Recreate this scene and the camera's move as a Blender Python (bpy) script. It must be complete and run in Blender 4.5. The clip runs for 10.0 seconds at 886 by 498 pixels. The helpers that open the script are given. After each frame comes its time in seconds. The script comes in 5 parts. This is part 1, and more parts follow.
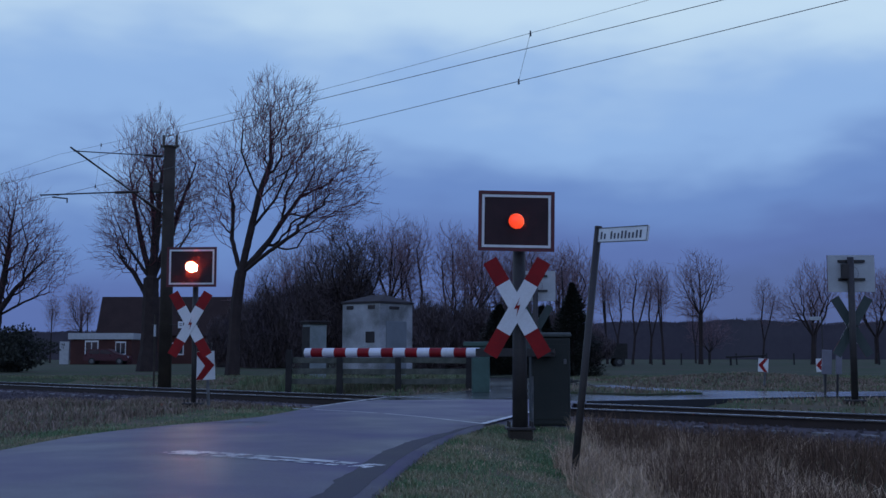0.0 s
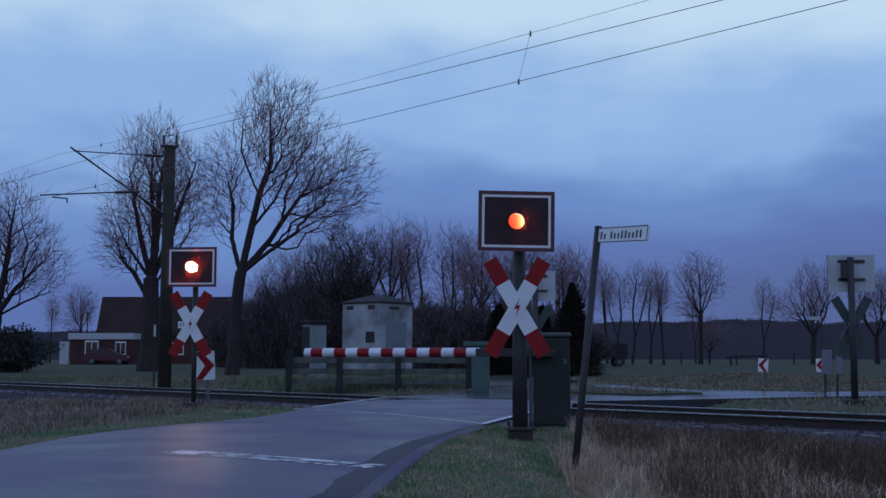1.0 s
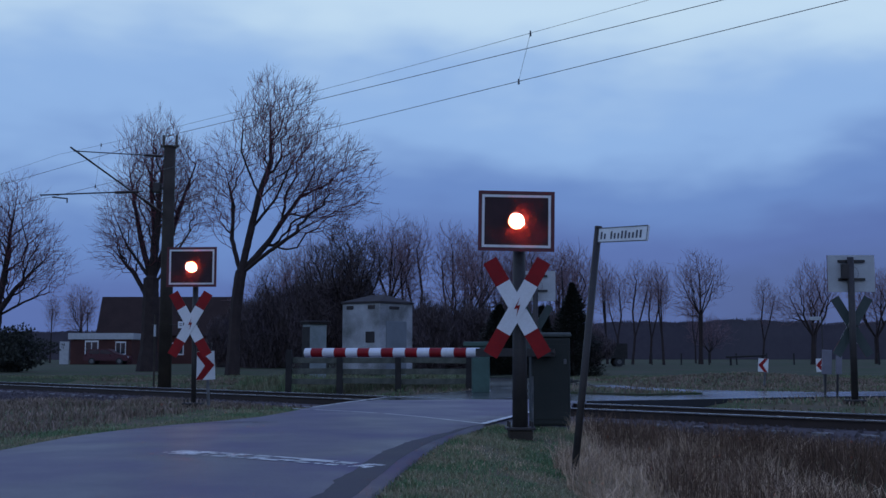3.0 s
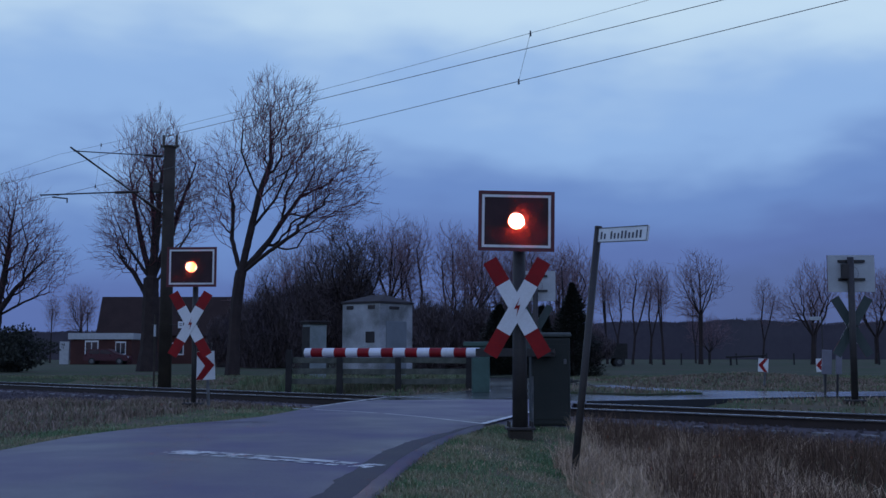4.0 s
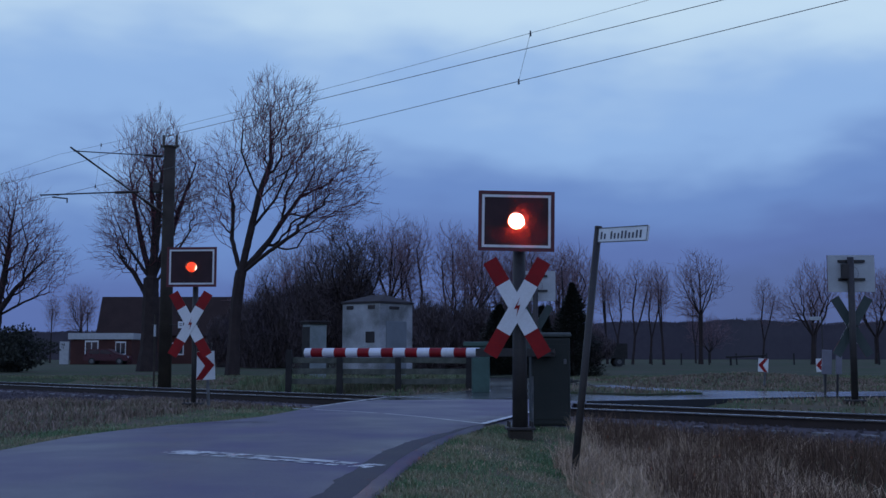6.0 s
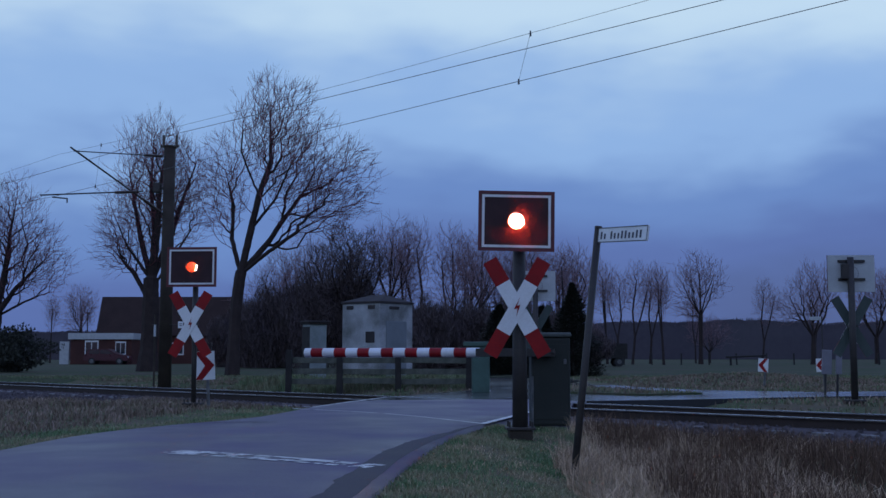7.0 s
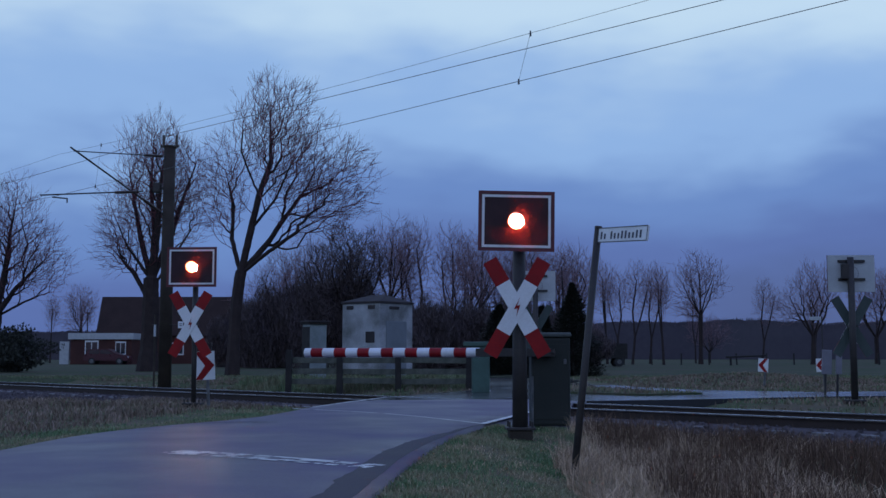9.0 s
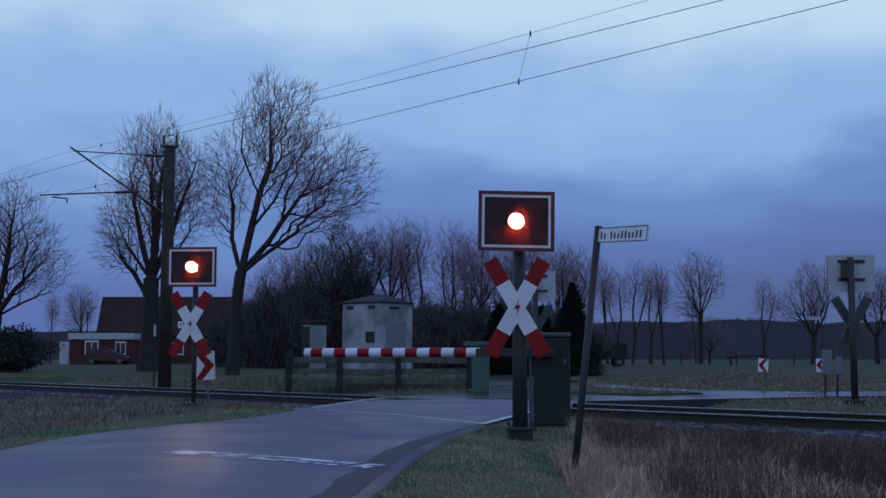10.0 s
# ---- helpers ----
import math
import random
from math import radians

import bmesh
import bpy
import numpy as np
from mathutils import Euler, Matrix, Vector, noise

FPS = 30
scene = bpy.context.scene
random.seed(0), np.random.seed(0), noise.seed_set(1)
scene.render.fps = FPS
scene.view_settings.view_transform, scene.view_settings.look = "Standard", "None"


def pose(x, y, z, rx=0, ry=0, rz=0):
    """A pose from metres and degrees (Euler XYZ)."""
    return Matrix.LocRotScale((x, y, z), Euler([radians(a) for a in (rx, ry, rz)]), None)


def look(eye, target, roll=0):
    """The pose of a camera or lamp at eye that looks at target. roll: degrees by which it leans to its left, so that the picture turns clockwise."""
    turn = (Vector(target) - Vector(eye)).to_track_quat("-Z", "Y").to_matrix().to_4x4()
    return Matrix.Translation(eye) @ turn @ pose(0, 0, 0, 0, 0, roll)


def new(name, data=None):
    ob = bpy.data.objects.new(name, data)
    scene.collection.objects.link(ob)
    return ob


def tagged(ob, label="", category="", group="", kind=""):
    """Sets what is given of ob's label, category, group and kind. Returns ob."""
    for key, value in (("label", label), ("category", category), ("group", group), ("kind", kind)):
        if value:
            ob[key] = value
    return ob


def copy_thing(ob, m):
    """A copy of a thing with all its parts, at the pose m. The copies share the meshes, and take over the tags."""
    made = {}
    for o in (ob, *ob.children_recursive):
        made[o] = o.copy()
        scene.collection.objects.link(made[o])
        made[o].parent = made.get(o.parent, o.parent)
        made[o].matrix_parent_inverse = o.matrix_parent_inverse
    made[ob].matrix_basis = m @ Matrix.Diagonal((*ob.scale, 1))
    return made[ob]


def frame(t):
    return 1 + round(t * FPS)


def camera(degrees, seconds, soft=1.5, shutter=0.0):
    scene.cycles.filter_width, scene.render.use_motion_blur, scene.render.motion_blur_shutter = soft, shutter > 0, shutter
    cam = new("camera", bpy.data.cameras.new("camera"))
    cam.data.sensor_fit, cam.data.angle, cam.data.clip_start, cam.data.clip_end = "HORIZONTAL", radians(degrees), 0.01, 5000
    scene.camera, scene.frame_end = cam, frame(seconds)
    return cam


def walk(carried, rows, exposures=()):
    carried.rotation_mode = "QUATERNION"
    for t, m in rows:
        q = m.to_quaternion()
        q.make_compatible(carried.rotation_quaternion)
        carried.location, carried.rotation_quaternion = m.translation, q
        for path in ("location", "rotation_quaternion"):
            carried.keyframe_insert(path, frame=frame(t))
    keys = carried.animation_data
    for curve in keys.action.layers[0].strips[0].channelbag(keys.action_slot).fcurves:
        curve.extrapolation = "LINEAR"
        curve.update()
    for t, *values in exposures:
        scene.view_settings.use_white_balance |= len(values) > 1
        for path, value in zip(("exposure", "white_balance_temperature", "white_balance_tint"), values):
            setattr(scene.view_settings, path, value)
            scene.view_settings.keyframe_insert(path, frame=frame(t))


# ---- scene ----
cam = camera(42.8, 10.0, soft=1.5)
EYE = (0.0, 0.0, 0.82)
PITCH = 5.4
walk(cam, [(0.0, pose(*EYE, 90 + PITCH, 0, 0)), (10.0, pose(*EYE, 90 + PITCH, 0, 0))],
     exposures=[(0.0, 0.05, 6000, 18), (10.0, 0.05, 6000, 18)])


# ---- world, sun ----
def make_world():
    w = bpy.data.worlds.new("dusk_sky")
    w.use_nodes = True
    scene.world = w
    n, l = w.node_tree.nodes, w.node_tree.links
    n.clear()
    out = n.new("ShaderNodeOutputWorld")
    bg = n.new("ShaderNodeBackground")
    co = n.new("ShaderNodeTexCoord")
    sep = n.new("ShaderNodeSeparateXYZ")
    l.new(co.outputs["Generated"], sep.inputs[0])
    # broad overcast cloud, pulled out sideways
    mp = n.new("ShaderNodeMapping")
    mp.inputs["Scale"].default_value = (1.0, 1.0, 2.6)
    mp.inputs["Location"].default_value = CLOUD_SHIFT
    l.new(co.outputs["Generated"], mp.inputs["Vector"])
    nz = n.new("ShaderNodeTexNoise")
    nz.inputs["Scale"].default_value = 3.2
    nz.inputs["Detail"].default_value = 4.0
    nz.inputs["Roughness"].default_value = 0.56
    l.new(mp.outputs[0], nz.inputs["Vector"])
    ad = n.new("ShaderNodeMath")
    ad.operation = "MULTIPLY_ADD"
    l.new(nz.outputs["Fac"], ad.inputs[0])
    ad.inputs[1].default_value = 0.20
    ad.inputs[2].default_value = -0.10
    sm = n.new("ShaderNodeMath")
    sm.operation = "ADD"
    l.new(sep.outputs["Z"], sm.inputs[0])
    l.new(ad.outputs[0], sm.inputs[1])
    # the last daylight lies to the left
    wd = n.new("ShaderNodeMath")
    wd.operation = "MULTIPLY_ADD"
    low = n.new("ShaderNodeMath")
    low.operation = "MULTIPLY_ADD"
    low.use_clamp = True
    l.new(sep.outputs["Z"], low.inputs[0])
    low.inputs[1].default_value, low.inputs[2].default_value = -3.4, 1.0
    west = n.new("ShaderNodeMath")
    west.operation = "MULTIPLY"
    l.new(sep.outputs["X"], west.inputs[0])
    l.new(low.outputs[0], west.inputs[1])
    l.new(west.outputs[0], wd.inputs[0])
    wd.inputs[1].default_value = -0.24
    l.new(sm.outputs[0], wd.inputs[2])
    ramp = n.new("ShaderNodeValToRGB")
    east = n.new("ShaderNodeMath")
    east.operation = "MULTIPLY_ADD"
    l.new(sep.outputs["X"], east.inputs[0])
    east.inputs[1].default_value = 0.085
    l.new(wd.outputs[0], east.inputs[2])
    l.new(east.outputs[0], ramp.inputs[0])
    cr = ramp.color_ramp
    cr.interpolation = "EASE"
    stops = SKY_STOPS
    while len(cr.elements) < len(stops):
        cr.elements.new(0.5)
    for e, (p, c) in zip(cr.elements, stops):
        e.position, e.color = p, (*c, 1)
    sky = n.new("ShaderNodeTexSky")
    sky.sky_type = "NISHITA"
    sky.sun_disc = False
    sky.sun_elevation = radians(4)
    sky.sun_rotation = radians(200)
    sc = n.new("ShaderNodeVectorMath")
    sc.operation = "SCALE"
    sc.inputs["Scale"].default_value = 0.06
    l.new(sky.outputs[0], sc.inputs[0])
    mx = n.new("ShaderNodeMix")
    mx.data_type = "RGBA"
    mx.inputs["Factor"].default_value = 0.93
    l.new(sc.outputs[0], mx.inputs["A"])
    l.new(ramp.outputs[0], mx.inputs["B"])
    l.new(mx.outputs["Result"], bg.inputs["Color"])
    bg.inputs["Strength"].default_value = 1.0
    l.new(bg.outputs[0], out.inputs[0])
    # the last daylight through the overcast, behind the camera
    sun = bpy.data.lights.new("sun", "SUN")
    sun.energy, sun.angle, sun.color = 0.12, radians(30), (0.5, 0.68, 1.0)
    ob = new("sun", sun)
    ob.matrix_basis = look((-6, -20, 14), (0, 0, 0))


CLOUD_SHIFT = (0.3, 0.0, 0.15)
SKY_STOPS = [(0.0, (0.078, 0.125, 0.28)), (0.07, (0.10, 0.166, 0.385)), (0.14, (0.143, 0.256, 0.51)),
             (0.21, (0.28, 0.458, 0.70)), (0.30, (0.54, 0.72, 0.80)), (0.5, (0.36, 0.51, 0.84)), (1.0, (0.17, 0.28, 0.68))]
make_world()


# ---- materials ----
def mat(name, a, b=None, scale=4.0, rough=0.7, bump=0.0, fine=60.0, metal=0.0, spec=0.5, obj_var=0.0, rough_var=0.1, isl=0.0, tight=0.2):
    """A surface of two colours mixed by coarse and fine noise, with relief and uneven gloss."""
    m = bpy.data.materials.new(name)
    m.use_nodes = True
    n, l = m.node_tree.nodes, m.node_tree.links
    p = n["Principled BSDF"]
    b = b or tuple(c * 0.7 for c in a)
    co = n.new("ShaderNodeTexCoord")
    n1 = n.new("ShaderNodeTexNoise")
    n1.inputs["Scale"].default_value, n1.inputs["Detail"].default_value = scale, 5.0
    n2 = n.new("ShaderNodeTexNoise")
    n2.inputs["Scale"].default_value, n2.inputs["Detail"].default_value = fine, 3.0
    for k in (n1, n2):
        l.new(co.outputs["Object"], k.inputs["Vector"])
    av = n.new("ShaderNodeMath")
    av.operation = "MULTIPLY_ADD"
    l.new(n2.outputs["Fac"], av.inputs[0])
    av.inputs[1].default_value = 0.5
    l.new(n1.outputs["Fac"], av.inputs[2])
    rp = n.new("ShaderNodeMapRange")
    rp.inputs["From Min"].default_value, rp.inputs["From Max"].default_value = 0.75 - tight, 0.75 + tight
    l.new(av.outputs[0], rp.inputs["Value"])
    mx = n.new("ShaderNodeMix")
    mx.data_type = "RGBA"
    mx.inputs["A"].default_value, mx.inputs["B"].default_value = (*a, 1), (*b, 1)
    l.new(rp.outputs[0], mx.inputs["Factor"])
    colour = mx.outputs["Result"]
    if obj_var:
        inf = n.new("ShaderNodeObjectInfo")
        hs = n.new("ShaderNodeHueSaturation")
        mr = n.new("ShaderNodeMapRange")
        mr.inputs["To Min"].default_value, mr.inputs["To Max"].default_value = 1 - obj_var, 1 + obj_var
        l.new(inf.outputs["Random"], mr.inputs["Value"])
        l.new(mr.outputs[0], hs.inputs["Value"])
        l.new(colour, hs.inputs["Color"])
        colour = hs.outputs[0]
    if isl:
        geo = n.new("ShaderNodeNewGeometry")
        hs = n.new("ShaderNodeHueSaturation")
        mr = n.new("ShaderNodeMapRange")
        mr.inputs["To Min"].default_value, mr.inputs["To Max"].default_value = 1 - isl, 1 + isl
        l.new(geo.outputs["Random Per Island"], mr.inputs["Value"])
        l.new(mr.outputs[0], hs.inputs["Value"])
        l.new(colour, hs.inputs["Color"])
        colour = hs.outputs[0]
    l.new(colour, p.inputs["Base Color"])
    rr = n.new("ShaderNodeMapRange")
    rr.inputs["To Min"].default_value, rr.inputs["To Max"].default_value = max(rough - rough_var, 0.02), min(rough + rough_var, 1)
    l.new(n1.outputs["Fac"], rr.inputs["Value"])
    l.new(rr.outputs[0], p.inputs["Roughness"])
    p.inputs["Metallic"].default_value = metal
    p.inputs["Specular IOR Level"].default_value = spec
    if bump:
        bp = n.new("ShaderNodeBump")
        bp.inputs["Strength"].default_value, bp.inputs["Distance"].default_value = 1.0, bump
        l.new(n2.outputs["Fac"], bp.inputs["Height"])
        l.new(bp.outputs[0], p.inputs["Normal"])
    return m


M = {}
# the blue of the sky reflected in the wet lane is mixed into its colour
M["asphalt"] = mat("sky_tinted_wet_asphalt", (0.024, 0.018, 0.050), (0.056, 0.040, 0.100), 0.8, 0.48, 0.0012, 60, rough_var=0.30, spec=0.38, tight=0.13)
M["puddled"] = mat("rain_filmed_asphalt", (0.025, 0.026, 0.03), (0.04, 0.04, 0.045), 0.4, 0.16, 0.0008, 60, rough_var=0.12)
M["patch"] = mat("dark_asphalt_patch", (0.016, 0.013, 0.022), (0.032, 0.027, 0.042), 2.0, 0.66, 0.003, 70, spec=0.32)
M["soil"] = mat("grassy_ground", (0.075, 0.10, 0.045), (0.13, 0.105, 0.07), 0.9, 0.95, 0.02, 14, spec=0.1, tight=0.12)
M["field"] = mat("wet_meadow", (0.042, 0.062, 0.026), (0.075, 0.064, 0.044), 0.25, 0.95, 0.02, 3, spec=0.1, tight=0.12)
M["grass"] = mat("green_grass", (0.115, 0.19, 0.088), (0.28, 0.245, 0.15), 1.3, 0.8, 0, 20, spec=0.2, isl=0.35, tight=0.1)
M["meadow_blade"] = mat("dark_meadow_grass", (0.11, 0.165, 0.075), (0.18, 0.165, 0.10), 0.9, 0.8, 0, 20, spec=0.2, isl=0.45, tight=0.12)
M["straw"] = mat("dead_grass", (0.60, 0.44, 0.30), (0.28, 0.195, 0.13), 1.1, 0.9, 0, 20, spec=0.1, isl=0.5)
M["straw_dull"] = mat("dull_dead_grass", (0.28, 0.21, 0.16), (0.14, 0.105, 0.08), 0.8, 0.9, 0, 20, spec=0.15, isl=0.5)
M["bramble"] = mat("dead_weeds", (0.095, 0.060, 0.042), (0.15, 0.096, 0.066), 2.0, 0.95, 0, 20, spec=0.05, isl=0.5)
M["paint_white"] = mat("white_road_paint", (0.62, 0.62, 0.6), (0.3, 0.3, 0.3), 3.0, 0.5, 0.001, 50)
M["white"] = mat("white_enamel", (0.72, 0.73, 0.74), (0.6, 0.6, 0.6), 3.0, 0.4, 0, 40)
M["red"] = mat("red_enamel", (0.27, 0.006, 0.008), (0.20, 0.006, 0.008), 4.0, 0.55, 0, 40, spec=0.25)
M["dark_red"] = mat("dark_red_enamel", (0.10, 0.01, 0.018), (0.075, 0.008, 0.014), 4.0, 0.45, 0, 40)
# red raised in the matt black to strengthen the lamp's glow on the board
M["black"] = mat("glow_tinted_black_board", (0.045, 0.02, 0.023), (0.03, 0.016, 0.018), 5.0, 0.75, 0, 60, spec=0.3)
M["steel"] = mat("galvanised_steel", (0.16, 0.165, 0.17), (0.09, 0.09, 0.09), 5.0, 0.5, 0.0008, 60, metal=0.6)
M["dark_steel"] = mat("dark_weathered_steel", (0.026, 0.023, 0.023), (0.045, 0.038, 0.034), 4.0, 0.6, 0.001, 50, metal=0.2)
M["grey_back"] = mat("grey_sign_back", (0.42, 0.44, 0.45), (0.34, 0.35, 0.36), 4.0, 0.5, 0, 40)
M["rail"] = mat("rusty_rail", (0.03, 0.02, 0.018), (0.045, 0.03, 0.025), 6.0, 0.7, 0.001, 60, metal=0.3)
M["rail_head"] = mat("polished_rail_head", (0.5, 0.48, 0.47), (0.35, 0.33, 0.32), 3.0, 0.25, 0, 60, metal=0.9)
M["ballast"] = mat("dark_ballast", (0.058, 0.049, 0.053), (0.115, 0.098, 0.10), 6.0, 0.95, 0, 30, spec=0.1, isl=0.4)
M["sleeper"] = mat("concrete_sleeper", (0.23, 0.22, 0.22), (0.11, 0.105, 0.105), 5.0, 0.8, 0.003, 50)
M["concrete"] = mat("weathered_concrete", (0.056, 0.045, 0.036), (0.032, 0.026, 0.021), 2.0, 0.9, 0.002, 40, spec=0.2)
M["bark"] = mat("wet_bark", (0.030, 0.022, 0.022), (0.050, 0.036, 0.033), 3.0, 0.9, 0.01, 25, spec=0.2)
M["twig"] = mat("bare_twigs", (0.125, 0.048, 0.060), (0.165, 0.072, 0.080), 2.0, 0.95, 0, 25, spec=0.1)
# far twigs: the paling by distant haze is put into the colour
M["twig_hazed"] = mat("hazed_bare_twigs", (0.17, 0.11, 0.125), (0.22, 0.145, 0.155), 2.0, 0.95, 0, 25, spec=0.1)
M["hedge"] = mat("dark_evergreen", (0.030, 0.034, 0.028), (0.045, 0.046, 0.036), 1.0, 0.9, 0, 10, spec=0.15, isl=0.4)
M["thicket"] = mat("bare_thicket", (0.088, 0.068, 0.072), (0.115, 0.090, 0.088), 1.0, 0.95, 0, 10, spec=0.05, isl=0.4)
M["wood_far"] = mat("far_woodland", (0.066, 0.058, 0.072), (0.082, 0.074, 0.086), 0.05, 1.0, 0, 1, spec=0.05, isl=0.1)
M["timber"] = mat("weathered_timber", (0.022, 0.019, 0.017), (0.014, 0.012, 0.011), 4.0, 0.85, 0.004, 40)
M["timber_pale"] = mat("mossy_board", (0.13, 0.135, 0.11), (0.07, 0.074, 0.06), 5.0, 0.9, 0.003, 40, spec=0.2)
M["render_wall"] = mat("grey_rendered_wall", (0.40, 0.41, 0.43), (0.13, 0.135, 0.13), 1.1, 0.9, 0.003, 40, spec=0.2, tight=0.16)
M["roof_dark"] = mat("dark_roof", (0.032, 0.028, 0.03), (0.055, 0.048, 0.046), 2.0, 0.9, 0.004, 30, spec=0.2)
M["brick"] = mat("red_brick", (0.085, 0.036, 0.030), (0.06, 0.028, 0.026), 0.7, 0.9, 0.004, 20, spec=0.2)
M["tile_roof"] = mat("brown_tile_roof", (0.040, 0.027, 0.026), (0.055, 0.036, 0.033), 0.8, 0.95, 0.01, 12, spec=0.1)
M["green_box"] = mat("green_cabinet_paint", (0.05, 0.11, 0.09), (0.035, 0.075, 0.06), 3.0, 0.5, 0.0006, 50)
M["dark_box"] = mat("dark_green_cabinet_paint", (0.017, 0.022, 0.019), (0.027, 0.029, 0.025), 3.0, 0.6, 0.0006, 50, spec=0.3)
M["car_paint"] = mat("dark_red_car_paint", (0.06, 0.012, 0.02), (0.05, 0.01, 0.016), 2.0, 0.3, 0, 20)
M["rubber"] = mat("black_rubber", (0.015, 0.015, 0.015), (0.025, 0.025, 0.025), 6.0, 0.8, 0, 40)
M["glass"] = mat("dark_glass", (0.03, 0.035, 0.04), (0.02, 0.025, 0.03), 2.0, 0.08, 0, 20)
M["ink"] = mat("dark_lettering", (0.03, 0.035, 0.06), (0.04, 0.04, 0.06), 4.0, 0.6, 0, 40)
M["wire"] = mat("overhead_copper_wire", (0.07, 0.075, 0.09), (0.10, 0.095, 0.10), 4.0, 0.6, 0, 30, metal=0.3)
M["insulator"] = mat("brown_insulator", (0.05, 0.03, 0.025), (0.04, 0.025, 0.02), 6.0, 0.3, 0, 40)


# ---- mesh helpers ----
def part(name, bm, material, parent=None, label="", smooth=False, at=None):
    """Links a bmesh as one mesh object, under a thing or a part."""
    me = bpy.data.meshes.new(name)
    bm.to_mesh(me)
    bm.free()
    me.materials.append(material)
    if smooth:
        me.polygons.foreach_set("use_smooth", [True] * len(me.polygons))
    ob = new(name, me)
    if parent:
        ob.parent = parent
    if at:
        ob.matrix_basis = at
    return tagged(ob, label)


def raw(name, verts, faces, material, parent=None, label=""):
    me = bpy.data.meshes.new(name)
    me.from_pydata(verts, [], faces)
    me.materials.append(material)
    ob = new(name, me)
    if parent:
        ob.parent = parent
    return tagged(ob, label)


def thing(name, m, label, category, group="", kind=""):
    ob = new(name)
    ob.matrix_basis = m
    return tagged(ob, label, category, group, kind)


def box(sx, sy, sz, x=0, y=0, z=0, bevel=0.0, bm=None, turn=None):
    """A bevelled block with its base centre at x, y, z."""
    bm = bm or bmesh.new()
    m = Matrix.Translation((x, y, z)) @ (turn or Matrix()) @ Matrix.Translation((0, 0, sz / 2)) @ Matrix.Diagonal((sx, sy, sz, 1))
    vs = bmesh.ops.create_cube(bm, size=1, matrix=m)["verts"]
    if bevel:
        es = {e for v in vs for e in v.link_edges}
        bmesh.ops.bevel(bm, geom=list(es), offset=bevel, segments=2, affect="EDGES", profile=0.6)
    return bm


def rod(a, b, r0, r1=None, sides=12, bm=None):
    """A tapered round bar from a to b."""
    bm = bm or bmesh.new()
    a, b = Vector(a), Vector(b)
    d = b - a
    m = Matrix.Translation((a + b) / 2) @ d.to_track_quat("Z", "Y").to_matrix().to_4x4()
    bmesh.ops.create_cone(bm, cap_ends=True, segments=sides, radius1=r0, radius2=r0 if r1 is None else r1, depth=d.length, matrix=m)
    return bm


def slab(points, z0, z1, bm=None):
    """A flat plate of any outline from z0 up to z1."""
    bm = bm or bmesh.new()
    lo = [bm.verts.new((x, y, z0)) for x, y in points]
    hi = [bm.verts.new((x, y, z1)) for x, y in points]
    bm.faces.new(hi)
    bm.faces.new(lo[::-1])
    for i in range(len(points)):
        j = (i + 1) % len(points)
        bm.faces.new((lo[i], lo[j], hi[j], hi[i]))
    bmesh.ops.recalc_face_normals(bm, faces=bm.faces)
    return bm


def plate(points, y0, y1, bm=None):
    """An upright plate: outline in x and z, from y0 (front) to y1."""
    bm = slab(points, 0, 1) if bm is None else bm
    for v in bm.verts:
        x, z, k = v.co.x, v.co.y, v.co.z
        v.co = (x, y1 if k < 0.5 else y0, z)
    bmesh.ops.recalc_face_normals(bm, faces=bm.faces)
    return bm


# ---- the lie of the land ----
TRACK = Vector((0.0, 21.07, 0.0))
ALONG = Vector((-0.7071, 0.7071, 0.0))
ACROSS = Vector((0.7071, 0.7071, 0.0))


def track_pose(u, v=0.0, z=0.0):
    """u metres along the track from its crossing point (away to the far end), v across it."""
    p = TRACK + ALONG * u + ACROSS * v
    return Matrix.Translation((p.x, p.y, z)) @ pose(0, 0, 0, 0, 0, 135)


def lift(x, y):
    """Height of the ground."""
    v = (x - TRACK.x) * ACROSS.x + (y - TRACK.y) * ACROSS.y
    h = -0.05
    h -= 0.22 * max(0.0, min(1.0, (x - 0.3) / 1.0)) * max(0.0, min(1.0, (13.5 - y) / 2.5))
    h += 0.05 * max(0, min(1, (y - 26) / 20))
    if abs(v) < 2.6:
        h = min(h, -0.42)
    elif abs(v) < 4.2:
        h = min(h, -0.42 + 0.3 * (abs(v) - 2.6) / 1.6)
    if -8.5 < x < -1.0 and -4.4 < v < -1.45:
        # by the crossing the verge rises to the sleepers
        h = max(h, -0.2 + 0.1 * min(1.0, max(0.0, (-1.45 - v) / 1.5)) - 0.3 * max(0.0, (-6.5 - x) / 2.0))
    if x < -7.5 and -8 < v < -2.2:
        # the verge falls gently to the foot of the ballast
        h = min(h, -0.06 - 0.34 * (1 - (-2.2 - v) / 5.8) * min(1.0, (-7.5 - x) / 2.5))
    near = 1.0 if 0 < y < 60 and abs(x) < 40 else 0.0
    h += near * 0.025 * (noise.noise((x * 0.5, y * 0.5, 0)) + 0.5 * noise.noise((x * 1.7, y * 1.7, 3)))
    # low mound of dry grass beyond the side road
    h += 0.30 * math.exp(-((x - 9.0) / 3.2) ** 2 - ((y - 34) / 2.5) ** 2)
    return h


def spread(lo, hi, step, far, grow=1.35):
    a, s = [lo], step
    k = [hi]
    while a[0] > -far:
        s *= grow
        a.insert(0, a[0] - s)
    s = step
    while k[-1] < far:
        s *= grow
        k.append(k[-1] + s)
    mid = list(np.arange(lo + step, hi, step))
    return a + mid + k


